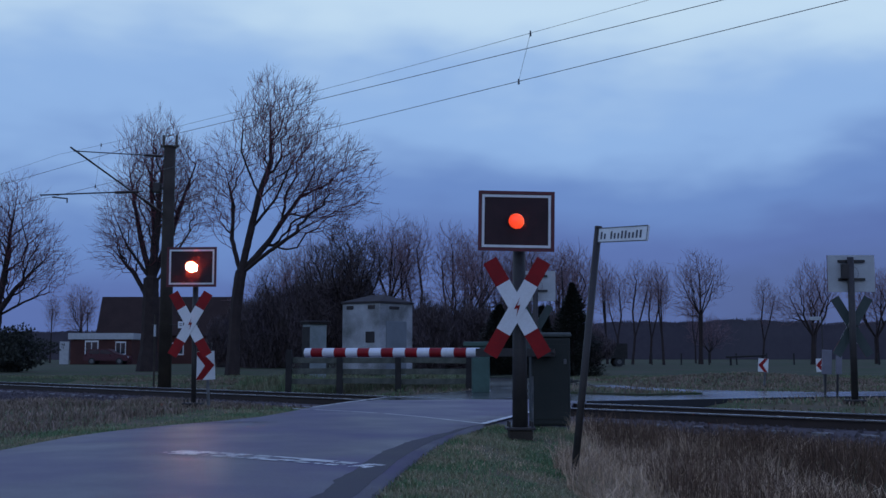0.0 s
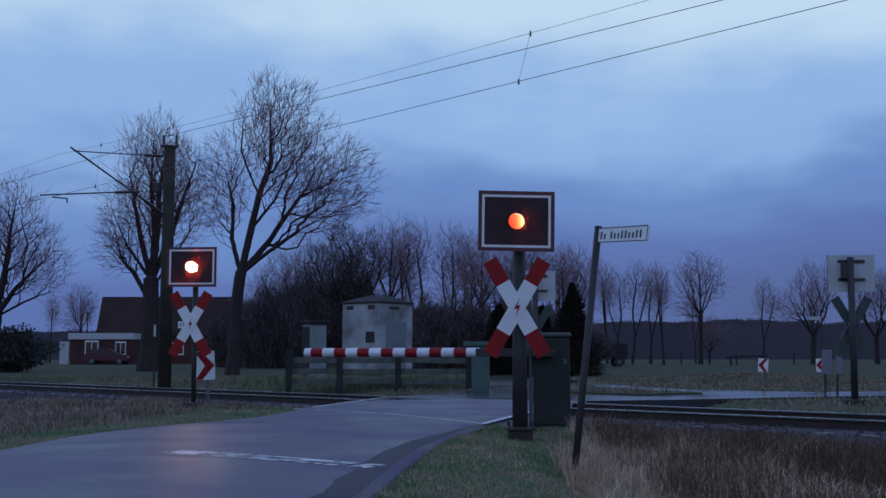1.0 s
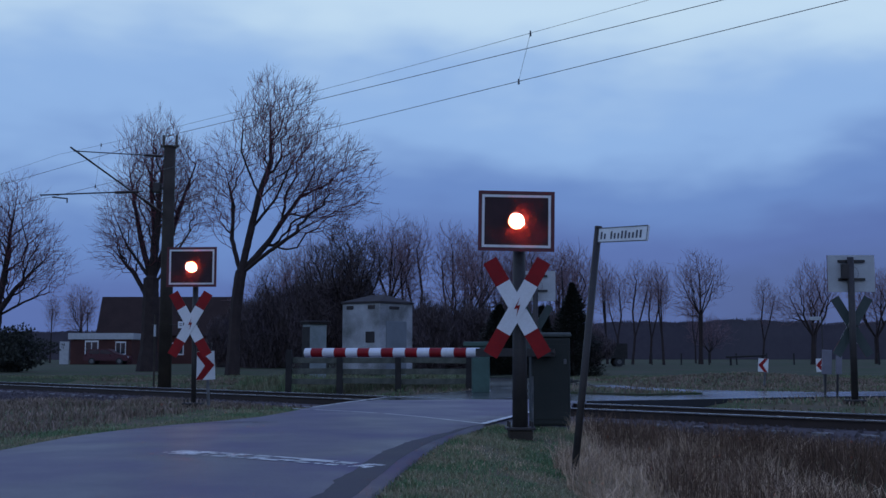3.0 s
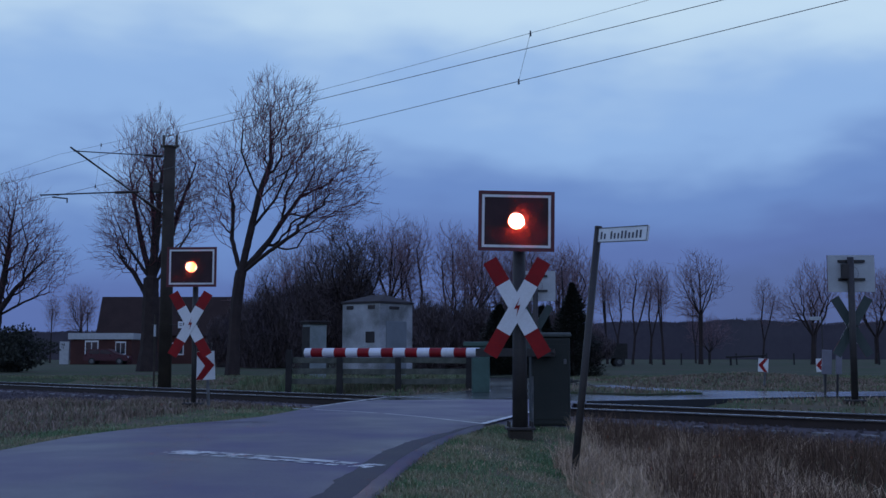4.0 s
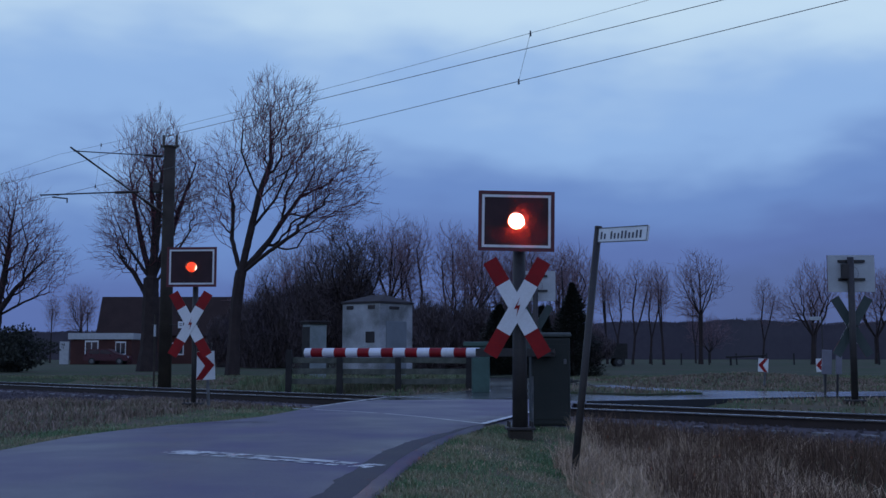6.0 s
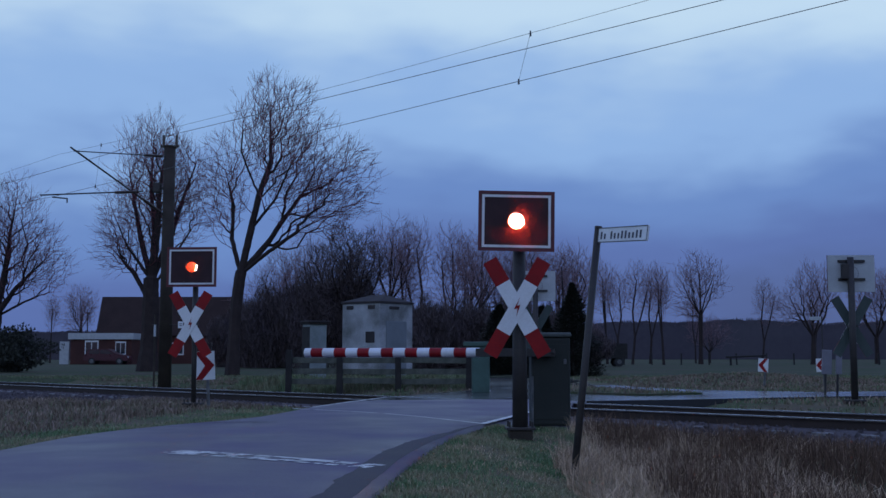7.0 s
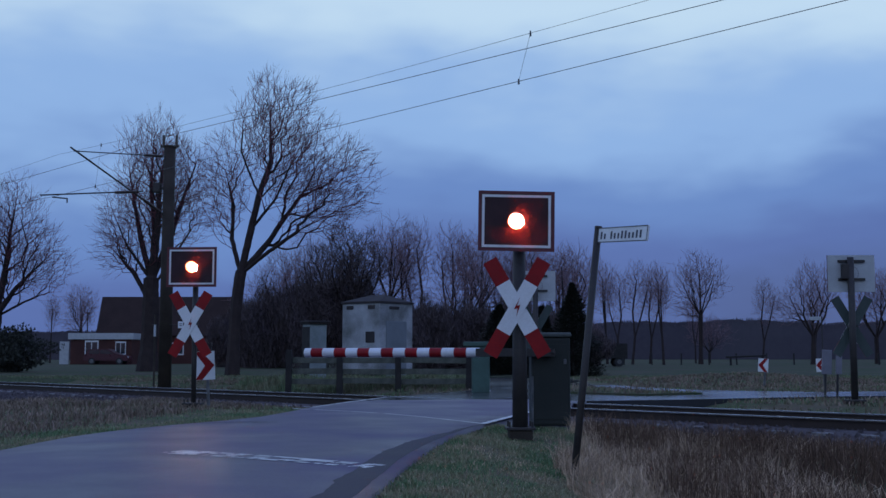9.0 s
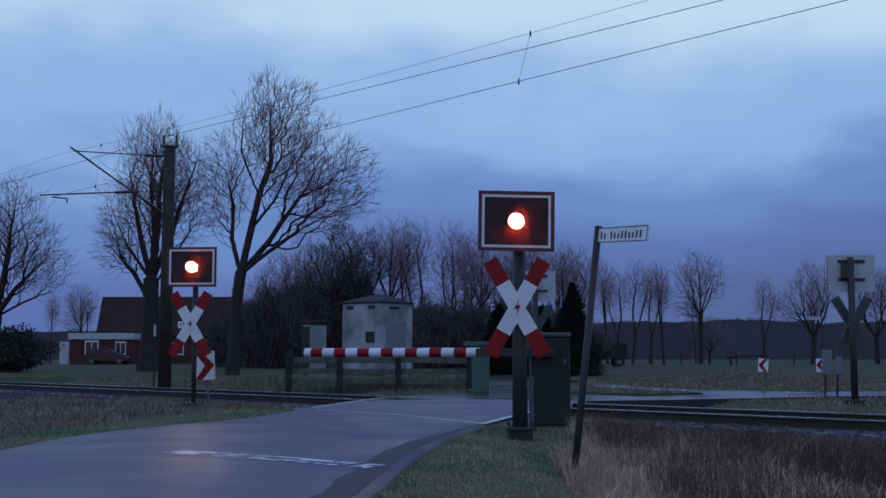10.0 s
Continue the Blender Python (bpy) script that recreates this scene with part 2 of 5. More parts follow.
def ground():
    xs, ys = spread(-22, 20, 0.4, 2500), spread(1, 46, 0.4, 2500)
    verts = [(x, y, lift(x, y)) for y in ys for x in xs]
    w = len(xs)
    faces = [(j * w + i, j * w + i + 1, (j + 1) * w + i + 1, (j + 1) * w + i) for j in range(len(ys) - 1) for i in range(w - 1)]
    ob = raw("ground", verts, faces, M["soil"])
    ob.data.materials.append(M["field"])
    mid = [(f, ys[f // (w - 1)]) for f in range(len(faces))]
    for f, y in mid:
        if y > 40:
            ob.data.polygons[f].material_index = 1
    tagged(ob, "damp winter grass and bare earth, flat land", "ground", kind="structure")


ground()


# ---- road ----
LEFT = [(-7.5, -6), (-6.2, 3), (-5.0, 7), (-4.05, 9.0), (-3.87, 10.0), (-3.86, 10.85), (-3.8, 11.75), (-3.64, 12.6), (-3.27, 13.65), (-2.8, 14.6), (-2.46, 15.6), (-2.26, 17.1), (-2.14, 18.3), (-1.78, 20.4), (-1.08, 23.0)]
RIGHT = [(-1.2, -6), (-0.75, 3), (-0.5, 6), (-0.36, 7.8), (-0.28, 9.0), (-0.12, 10.4), (0.08, 11.8), (0.3, 13.1), (0.51, 13.9), (0.93, 15.5), (1.7, 18.2), (2.64, 20.9)]


def rim(line, y):
    """Where an edge of the road lies at y."""
    for (a, b), (c, d) in zip(line, line[1:]):
        if b <= y <= d:
            return a + (c - a) * (y - b) / (d - b)
    return line[-1][0]


def camber(x, y):
    """Height of the arched road surface."""
    a, b = rim(LEFT, y), rim(RIGHT, y)
    t = max(0.0, min(1.0, (x - a) / (b - a)))
    return -0.004 + 0.03 * math.sin(math.pi * t)


ISLE = [(2.5, 25.2), (2.7, 30.5), (3.3, 30.5), (4.5, 27), (5.6, 24.6), (4.2, 23.6)]


def road():
    verts, faces = [], []
    cuts = [-6 + 26.9 * i / 90 for i in range(91)]
    for y in cuts:
        a, c = rim(LEFT, y), rim(RIGHT, y)
        for k in range(9):
            t = k / 8
            verts.append((a + (c - a) * t, y, -0.004 + 0.03 * math.sin(math.pi * t)))
    n = len(cuts)
    top = len(verts)
    for y in cuts:
        verts += [(rim(LEFT, y) - 0.05, y, -0.3), (rim(RIGHT, y) + 0.05, y, -0.3)]
    for i in range(n - 1):
        for k in range(8):
            faces.append((i * 9 + k, i * 9 + k + 1, (i + 1) * 9 + k + 1, (i + 1) * 9 + k))
        faces.append((i * 9, (i + 1) * 9, top + 2 * i + 2, top + 2 * i))
        faces.append((i * 9 + 8, top + 2 * i + 1, top + 2 * i + 3, (i + 1) * 9 + 8))
    ob = raw("road", verts, faces, M["asphalt"])
    for p in ob.data.polygons:
        p.use_smooth = True
    tagged(ob, "wet grey asphalt lane running over the railway crossing", "road", kind="structure")
    far = [(-1.08, 23.0), (-1.57, 20.85), (2.60, 20.85), (4.4, 21.5), (8.0, 23.2), (14, 24.6), (40, 28), (40, 32), (14, 27.2), (8.4, 26.2), (6.3, 27.4), (5.2, 30), (4.6, 35), (4.4, 60), (1.4, 60), (1.2, 36), (0.9, 28)]
    tagged(part("road_far", slab(far, -0.3, -0.002), M["puddled"]), "wet asphalt lane beyond the crossing, bending away", "road", kind="structure")
    # darker repair along the right edge, and a few cracks
    vs, fs = [], []
    n = 90
    for i in range(n + 1):
        y = 2.5 + (13.8 - 2.5) * i / n
        xr = rim(RIGHT, y) + 0.01
        wd = 0.32 * min(1.0, (13.9 - y) / 3.5) + 0.05 * noise.noise((y * 1.5, 0, 0)) + 0.03 * noise.noise((y * 7, 2, 0))
        for k in range(4):
            x = xr - max(wd, 0.03) * (1 - 0.72 * k / 3)
            vs.append((x, y, 0.0035 + camber(x, y)))
    for i in range(n):
        for k in range(3):
            c = i * 4 + k
            fs.append((c, c + 1, c + 5, c + 4))
    tagged(raw("road_patch", vs, fs, M["patch"]), "darker asphalt repair along the road's edge", "road", kind="structure")
    rng = random.Random(6)
    vs, fs = [], []
    for cx, cy, ln, ang in ((-2.98, 13.95, 0.75, 0.05), (-2.3, 13.8, 0.35, -0.1)):
        x, y, a = cx, cy, ang
        for i in range(int(ln / 0.06)):
            a += rng.gauss(0, 0.15)
            nx, ny = x + 0.06 * math.cos(a), y + 0.06 * math.sin(a)
            w = rng.uniform(0.015, 0.05)
            k = len(vs)
            for qx, qy, sg in ((x, y, -1), (nx, ny, -1), (nx, ny, 1), (x, y, 1)):
                px, py = qx - sg * w * math.sin(a), qy + sg * w * math.cos(a)
                vs.append((px, py, camber(px, py) + 0.003))
            fs.append((k, k + 1, k + 2, k + 3))
            x, y = nx, ny
    tagged(raw("road_crack", vs, fs, M["patch"]), "dark tarred cracks in the asphalt", "road", kind="stuff")
    tagged(part("verge", slab(ISLE, -0.1, 0.03), M["field"]), "small grass island between two lanes", "verge", kind="structure")


road()


# ---- railway ----
BED_PROFILE = [(-2.5, -0.62), (-1.75, -0.26), (-1.34, -0.195), (-1.14, -0.132), (1.14, -0.132), (1.34, -0.195), (1.75, -0.26), (2.5, -0.62)]


def railway():
    bed = thing("railway_track", track_pose(0), "single railway track with concrete sleepers on dark ballast", "railway track")
    prof = BED_PROFILE
    vs, fs = [], []
    us = list(np.arange(-60, 160.1, 1.0))
    for u in us:
        for v, z in prof:
            vs.append((u, v, z + 0.02 * noise.noise((u, v, 0))))
    for i in range(len(us) - 1):
        for k in range(7):
            a = i * 8 + k
            fs.append((a, a + 1, a + 9, a + 8))
    raw("ballast_bed", vs, fs, M["ballast"], bed, "dark crushed stone ballast")
    for s in (-1, 1):
        rail = part("rail", box(220, 0.022, 0.12, 50, s * 0.7535, -0.14, 0), M["rail"], bed, "dark rusty rail")
        part("rail_foot", box(220, 0.15, 0.02, 50, s * 0.7535, -0.16, 0), M["rail"], rail)
        part("rail_flank", box(220, 0.07, 0.012, 50, s * 0.7535, -0.022, 0), M["rail"], rail)
        part("rail_head", box(220, 0.074, 0.015, 50, s * 0.7535, -0.0095, 0), M["rail_head"], rail, "polished running surface")
    return bed


BED = railway()
# ---- signals ----
def lamp_materials():
    m = bpy.data.materials.new("red_signal_lens")
    m.use_nodes = True
    n, l = m.node_tree.nodes, m.node_tree.links
    n.clear()
    out = n.new("ShaderNodeOutputMaterial")
    tr = n.new("ShaderNodeBsdfTranslucent")
    tr.inputs["Color"].default_value = (0.95, 0.085, 0.032, 1)
    gl = n.new("ShaderNodeBsdfGlossy")
    gl.inputs["Roughness"].default_value = 0.15
    mx = n.new("ShaderNodeMixShader")
    mx.inputs[0].default_value = 0.04
    l.new(tr.outputs[0], mx.inputs[1])
    l.new(gl.outputs[0], mx.inputs[2])
    l.new(mx.outputs[0], out.inputs[0])
    M["lens"] = m
    m = bpy.data.materials.new("glowing_bulb")
    m.use_nodes = True
    p = m.node_tree.nodes["Principled BSDF"]
    p.inputs["Emission Color"].default_value = (1.0, 0.80, 0.6, 1)
    p.inputs["Emission Strength"].default_value = BULB
    M["bulb"] = m
    # graded see-through shade, added to dim and brighten the lens
    m = bpy.data.materials.new("flash_shade")
    m.use_nodes = True
    n, l = m.node_tree.nodes, m.node_tree.links
    n.clear()
    out = n.new("ShaderNodeOutputMaterial")
    df = n.new("ShaderNodeBsdfDiffuse")
    df.inputs["Color"].default_value = (0.02, 0.02, 0.02, 1)
    tp = n.new("ShaderNodeBsdfTransparent")
    co = n.new("ShaderNodeTexCoord")
    sep = n.new("ShaderNodeSeparateXYZ")
    l.new(co.outputs["Object"], sep.inputs[0])
    mr = n.new("ShaderNodeMapRange")
    mr.interpolation_type = "SMOOTHSTEP"
    mr.inputs["From Min"].default_value, mr.inputs["From Max"].default_value = 0.0, -0.057
    l.new(sep.outputs["Y"], mr.inputs["Value"])
    pw = n.new("ShaderNodeMath")
    pw.operation = "POWER"
    pw.inputs[0].default_value = 38.0 / BULB
    l.new(mr.outputs[0], pw.inputs[1])
    mx = n.new("ShaderNodeMixShader")
    l.new(pw.outputs[0], mx.inputs[0])
    l.new(df.outputs[0], mx.inputs[1])
    l.new(tp.outputs[0], mx.inputs[2])
    l.new(mx.outputs[0], out.inputs[0])
    M["shade"] = m


BULB = 9000.0
lamp_materials()
SHADES = []


def holed_board(w, h, r, y0, y1):
    """An upright board with a round opening in the middle."""
    bm = bmesh.new()
    k = math.atan2(h, w)
    turns = sorted([2 * math.pi * i / 44 + 0.03 for i in range(44)] + [k, math.pi - k, math.pi + k, 2 * math.pi - k])
    n = len(turns)
    rings = []
    for y in (y0, y1):
        inner, outer = [], []
        for i in range(n):
            a = turns[i]
            c, s = math.cos(a), math.sin(a)
            k = min(w / 2 / abs(c), h / 2 / abs(s))
            inner.append(bm.verts.new((r * c, y, r * s)))
            outer.append(bm.verts.new((k * c, y, k * s)))
        rings.append((inner, outer))
    (i0, o0), (i1, o1) = rings
    for i in range(n):
        j = (i + 1) % n
        bm.faces.new((i0[i], o0[i], o0[j], i0[j]))
        bm.faces.new((i1[i], i1[j], o1[j], o1[i]))
        bm.faces.new((i0[i], i0[j], i1[j], i1[i]))
        bm.faces.new((o0[i], o1[i], o1[j], o0[j]))
    bmesh.ops.recalc_face_normals(bm, faces=bm.faces)
    return bm


def frame_bars(w, h, t, y0, y1):
    """A picture-frame strip of width t, outer size w by h."""
    bm = bmesh.new()
    d = y1 - y0
    for s in (-1, 1):
        box(w, d, t, 0, (y0 + y1) / 2, s * (h - t) / 2 - t / 2, 0, bm)
        box(t, d, h - 2 * t, s * (w - t) / 2, (y0 + y1) / 2, -(h - 2 * t) / 2, 0, bm)
    return bm


def dome(r, rise, y):
    bm = bmesh.new()
    rings, n = 6, 32
    prev = None
    for k in range(rings + 1):
        a = k / rings
        rr, yy = r * math.cos(a * math.pi / 2), y - rise * math.sin(a * math.pi / 2)
        cur = [bm.verts.new((rr * math.cos(2 * math.pi * i / n), yy, rr * math.sin(2 * math.pi * i / n))) for i in range(n)] if k < rings else [bm.verts.new((0, yy, 0))]
        if prev:
            for i in range(n):
                j = (i + 1) % n
                bm.faces.new((prev[i], prev[j], cur[j], cur[i]) if k < rings else (prev[i], prev[j], cur[0]))
        prev = cur
    bmesh.ops.recalc_face_normals(bm, faces=bm.faces)
    return bm


def shell(r, depth, y, cap=True, half=0.0, n=32):
    """An open round can lying on its side; mouth at y, running back."""
    bm = bmesh.new()
    a = [bm.verts.new((r * math.cos(2 * math.pi * i / n), y, r * math.sin(2 * math.pi * i / n))) for i in range(n)]
    b = [bm.verts.new((v.co.x, y + depth, v.co.z)) for v in a]
    for i in range(n):
        j = (i + 1) % n
        bm.faces.new((a[i], a[j], b[j], b[i]))
    if cap:
        bm.faces.new(b)
    return bm


def ring_plate(r0, r1, y0, y1, n=32):
    """A flat round plate with a round hole, lying across the y axis."""
    bm = bmesh.new()
    loops = [[bm.verts.new((r * math.cos(2 * math.pi * i / n), y, r * math.sin(2 * math.pi * i / n))) for i in range(n)] for r, y in ((r0, y0), (r1, y0), (r1, y1), (r0, y1))]
    for k in range(4):
        a, b = loops[k], loops[(k + 1) % 4]
        for i in range(n):
            j = (i + 1) % n
            bm.faces.new((a[i], b[i], b[j], a[j]))
    bmesh.ops.recalc_face_normals(bm, faces=bm.faces)
    return bm


def visor(r, out, n=16):
    """A curved hood over the upper left of the lens."""
    bm = bmesh.new()
    prev = None
    for i in range(n + 1):
        a = math.radians(85 + 130 * i / n)
        k = out * math.sin(math.pi * (i + 0.6) / (n + 1.2)) ** 0.5
        cur = [bm.verts.new((q * math.cos(a), y, q * math.sin(a))) for q, y in ((r, 0), (r, -k), (r + 0.004, -k), (r + 0.004, 0))]
        if prev:
            for j in range(3):
                bm.faces.new((prev[j], prev[j + 1], cur[j + 1], cur[j]))
        prev = cur
    return bm


def cross_bar(side, lo, hi, wid, y0, y1, c=30.0):
    """A piece of one diagonal bar, from lo to hi along it, centre at the origin."""
    k = math.radians(c) * side
    dx, dz = math.sin(k), math.cos(k)
    px, pz = dz, -dx
    pts = [(dx * q + px * w, dz * q + pz * w) for q, w in ((lo, -wid / 2), (hi, -wid / 2), (hi, wid / 2), (lo, wid / 2))]
    return plate(pts, y0, y1)


def signal(m, label, lit=0.0, thick=0.0, lean=0.0):
    """Crossing signal: post, board with a red lamp and, below it, the diagonal cross. lit: when the lamp first dims."""
    s = thing("crossing_signal", m, label, "railway signal", "signals at the crossing")
    part("post", rod((0.04, 0.10, -0.3), (0.04, 0.10, 2.0 if lit else 2.6), 0.062 + thick, 0.058 + thick * 0.4, 20), M["dark_steel"], s, smooth=True)
    base = part("base_plate", box(0.32, 0.28, 0.03, 0.04, 0.10, 0.01, 0.008), M["dark_steel"], s)
    part("foundation", box(0.26, 0.24, 0.31, 0.04, 0.10, -0.30, 0.02), M["concrete"], base)
    for i in (-1, 1):
        for j in (-1, 1):
            part("bolt", rod((0.04 + i * 0.125, 0.10 + j * 0.105, 0.04), (0.04 + i * 0.125, 0.10 + j * 0.105, 0.10), 0.013, 0.013, 6), M["dark_steel"], base)
    bd = part("board", holed_board(0.815, 0.635, 0.088, 0.0, 0.012), M["black"], s, "matt black signal board", at=pose(0, -0.02, 2.31, 0, lean, 0))
    part("border", frame_bars(0.85, 0.672, 0.036, -0.012, 0.0), M["dark_red"], bd, "dark red outer border")
    part("border", frame_bars(0.768, 0.59, 0.028, -0.006, -0.0005), M["white"], bd, "white reflective inner border")
    part("back_plate", holed_board(0.845, 0.668, 0.135, 0.0135, 0.02), M["grey_back"], bd, "pale grey back of the board")
    hs = part("lamp_housing", shell(0.125, 0.32 if lit else 0.02, 0.013), M["dark_steel"] if lit else M["grey_back"], bd, "dark lamp housing" if lit else "pale closed lamp opening")
    part("hood", visor(0.1, 0.05), M["black"], bd, "short black hood beside the lens")
    part("lens", dome(0.0865, 0.068, -0.002), M["lens"], bd, "round red signal lens", smooth=True)
    for z in (0.2, -0.13):
        part("bracket", box(0.48, 0.035, 0.045, 0.0, 0.04, z), M["dark_steel"], bd)
    part("lamp_case", box(0.2, 0.1, 0.27, 0.1, 0.1, -0.1, 0.01) if not lit else box(0.22, 0.06, 0.24, 0.0, 0.37, -0.12, 0.01), M["dark_steel"], bd, "dark lamp case behind the board")
    if lit:
        bm = bmesh.new()
        bmesh.ops.create_icosphere(bm, subdivisions=2, radius=0.045, matrix=Matrix.Translation((0, 0.21, 0)))
        part("bulb", bm, M["bulb"], hs, "glowing bulb", smooth=True)
        # unseen ring, added to keep light off the housing walls from the lens
        part("added_baffle", ring_plate(0.06, 0.124, 0.138, 0.144), M["dark_steel"], hs, "unseen dark ring, added to block stray bulb light")
        # unseen shade, added so that its turning flashes the lamp
        bm = bmesh.new()
        n = 40
        pts = []
        for i in range(n + 1):
            a = 2 * math.pi * i / n
            pts.append([bm.verts.new((0.06 * math.cos(a), 0.06 * math.sin(a), z)) for z in (-0.1, 0.1)])
        for i in range(n):
            bm.faces.new((pts[i][0], pts[i + 1][0], pts[i + 1][1], pts[i][1]))
        sh = part("added_flash_shade", bm, M["shade"], hs, "unseen smoked shade, added to dim the bulb as it turns")
        SHADES.append((sh, lit))
    # the cross
    for side in (-1, 1):
        y = -0.035 - (0.012 if side > 0 else 0)
        bar = part("cross_bar", cross_bar(side, -0.31, 0.31, 0.168, y, y + 0.008), M["white"], s, "white enamelled bar of the cross", at=pose(0, 0, 1.35))
        for a, b in ((-0.60, -0.31), (0.31, 0.60)):
            part("cross_tip", cross_bar(side, a, b, 0.168, y, y + 0.008), M["red"], bar, "red tip of the bar")
        part("cross_back", cross_bar(side, -0.60, 0.60, 0.168, y + 0.0085, y + 0.011), M["back_green"], bar, "dull green-grey back of the bar")
    part("cross_clamp", box(0.16, 0.13, 0.05, 0.02, 0.03, 1.33), M["dark_steel"], s)
    bolt = [(0.03, 0.11), (-0.035, -0.02), (0.005, -0.01), (-0.01, -0.10), (0.035, 0.03), (-0.002, 0.02)]
    part("lightning_mark", plate(bolt, -0.052, -0.0475), M["red"], s, "small red lightning mark", at=pose(0, 0, 1.35))
    return s


M["back_green"] = mat("dull_green_back", (0.045, 0.065, 0.06), (0.03, 0.045, 0.04), 3.0, 0.6, 0, 30)
signal(pose(0.815, 12.5, 0.0, 0, 0, 2), "red crossing signal over a red and white cross, thick post", 0.03, 0.028, 0.9)
signal(pose(-4.23, 19.0, 0.0, 0, 0, -4), "red crossing signal over a red and white cross, slim post", 0.61, -0.024)
signal(pose(7.42, 20.5, 0.0, 0, 0, 178), "crossing signal seen from behind, pale board back and green cross back")
signal(pose(2.07, 25.0, 0.05, 0, 0, 183), "crossing signal seen from behind beyond the tracks")


# ---- barrier and cabinets ----
# grey-green, paler than the cabinet below
M["pale_lid"] = mat("pale_lid_paint", (0.075, 0.088, 0.082), (0.05, 0.06, 0.056), 3.0, 0.5, 0.0006, 50)


def barrier():
    b = thing("barrier", pose(1.30, 13.9, 0.0, 0, 0, 0), "lowered half barrier with a red and white striped boom", "barrier")
    drive = part("drive_housing", box(0.47, 0.42, 1.06, 0.0, 0.0, -0.02, 0.03), M["dark_box"], b, "dark green drive cabinet")
    part("lid", box(0.50, 0.45, 0.055, 0.0, 0.0, 1.045, 0.02), M["pale_lid"], drive, "pale rounded cabinet lid")
    part("plinth", box(0.52, 0.47, 0.10, 0.0, 0.0, -0.16, 0.01), M["concrete"], drive)
    part("lock", box(0.035, 0.02, 0.06, 0.17, -0.215, 0.72, 0.006), M["steel"], drive, "steel lock plate")
    part("seam", box(0.40, 0.008, 0.90, 0.0, -0.212, 0.06, 0.003), M["dark_box"], drive, "door panel of the cabinet")
    part("axle", rod((0.0, -0.33, 0.86), (0.0, 0.1, 0.86), 0.05), M["dark_steel"], b)
    ang = math.degrees(math.atan2(0.95, -3.17))
    boom = part("boom", rod((-0.1, 0, 0), (0.75, 0, 0), 0.045), M["dark_steel"], b, "round boom in a dark fork", at=pose(-0.06, -0.27, 0.86, 0, 0, ang))
    total, k, start = 3.13, 0.158, 0.70
    cuts = [total, total - 0.09]
    while cuts[-1] - k > start:
        cuts.append(cuts[-1] - k)
    for i, (hi, lo) in enumerate(zip(cuts, cuts[1:])):
        part("stripe", rod((lo, 0, 0), (hi, 0, 0), 0.058, 0.058, 16), M["white"] if i % 2 == 0 else M["red"], boom, "white stripe" if i % 2 == 0 else "red stripe")
    part("end_cap", rod((total, 0, 0), (total + 0.012, 0, 0), 0.05, 0.035, 16), M["white"], boom)
    # dark fork that holds the boom at the axle
    for side in (-1, 1):
        part("fork_arm", box(0.92, 0.014, 0.10, 0.40, side * 0.066, -0.05, 0.004), M["dark_steel"], boom, "dark steel fork")
    part("fork_pin", rod((0.74, -0.08, 0), (0.74, 0.08, 0), 0.014, 0.014, 8), M["dark_steel"], boom)
    return b


barrier()


def cabinet():
    c = thing("control_cabinet", pose(0.78, 26.0, -0.1), "green metal control cabinet beyond the tracks", "cabinet")
    body = part("body", box(0.40, 0.40, 1.14, 0.08, 0, 0.0, 0.02), M["green_box"], c)
    part("lid", box(0.62, 0.48, 0.10, 0.0, 0, 1.14, 0.015), M["green_box"], c, "pale topped cabinet lid")
    part("door", box(0.33, 0.012, 0.95, 0.08, -0.203, 0.1, 0.004), M["green_box"], body)
    part("plinth", box(0.46, 0.44, 0.1, 0.08, 0, -0.08, 0.01), M["concrete"], c)


cabinet()


# ---- fence beyond the track ----
def fence():
    f = thing("fence", pose(0, 0, 0), "weathered timber post and rail fence beside the track", "fence")
    posts = [(-3.90, 28.7), (-2.60, 28.6), (-1.12, 28.5), (0.64, 28.4)]
    for x, y in posts:
        part("post", box(0.15, 0.13, 1.25, 0, 0, -0.25, 0.012), M["timber"], f, at=pose(x, y, -0.03, random.uniform(-1, 1), random.uniform(-1.5, 1.5), random.uniform(-8, 8)))
    for (a, b), (c, d) in zip(posts, posts[1:]):
        for z in (0.18, 0.43, 0.69):
            ln = math.hypot(c - a, d - b)
            part("rail", box(ln, 0.035, 0.14, 0, 0, -0.07, 0.006), M["timber_pale"], f, at=pose((a + c) / 2, (b + d) / 2 + 0.085, z + random.uniform(-0.02, 0.02), 0, random.uniform(-0.8, 0.8), math.degrees(math.atan2(d - b, c - a))))
    return f


fence()


# ---- overhead line ----
def wire(name, pts, r, label, bed=None):
    """One continuous round wire through the points."""
    bm = bmesh.new()
    prev = None
    for i, p in enumerate(pts):
        d = (pts[min(i + 1, len(pts) - 1)] - pts[max(i - 1, 0)]).normalized()
        u = d.orthogonal().normalized() if abs(d.z) > 0.9 else d.cross(Vector((0, 0, 1))).normalized()
        w = d.cross(u)
        cur = [bm.verts.new(p + (u * math.cos(k * 1.0472) + w * math.sin(k * 1.0472)) * r) for k in range(6)]
        if prev:
            for k in range(6):
                bm.faces.new((prev[k], prev[(k + 1) % 6], cur[(k + 1) % 6], cur[k]))
        prev = cur
    return part(name, bm, M["wire"], bed, label)


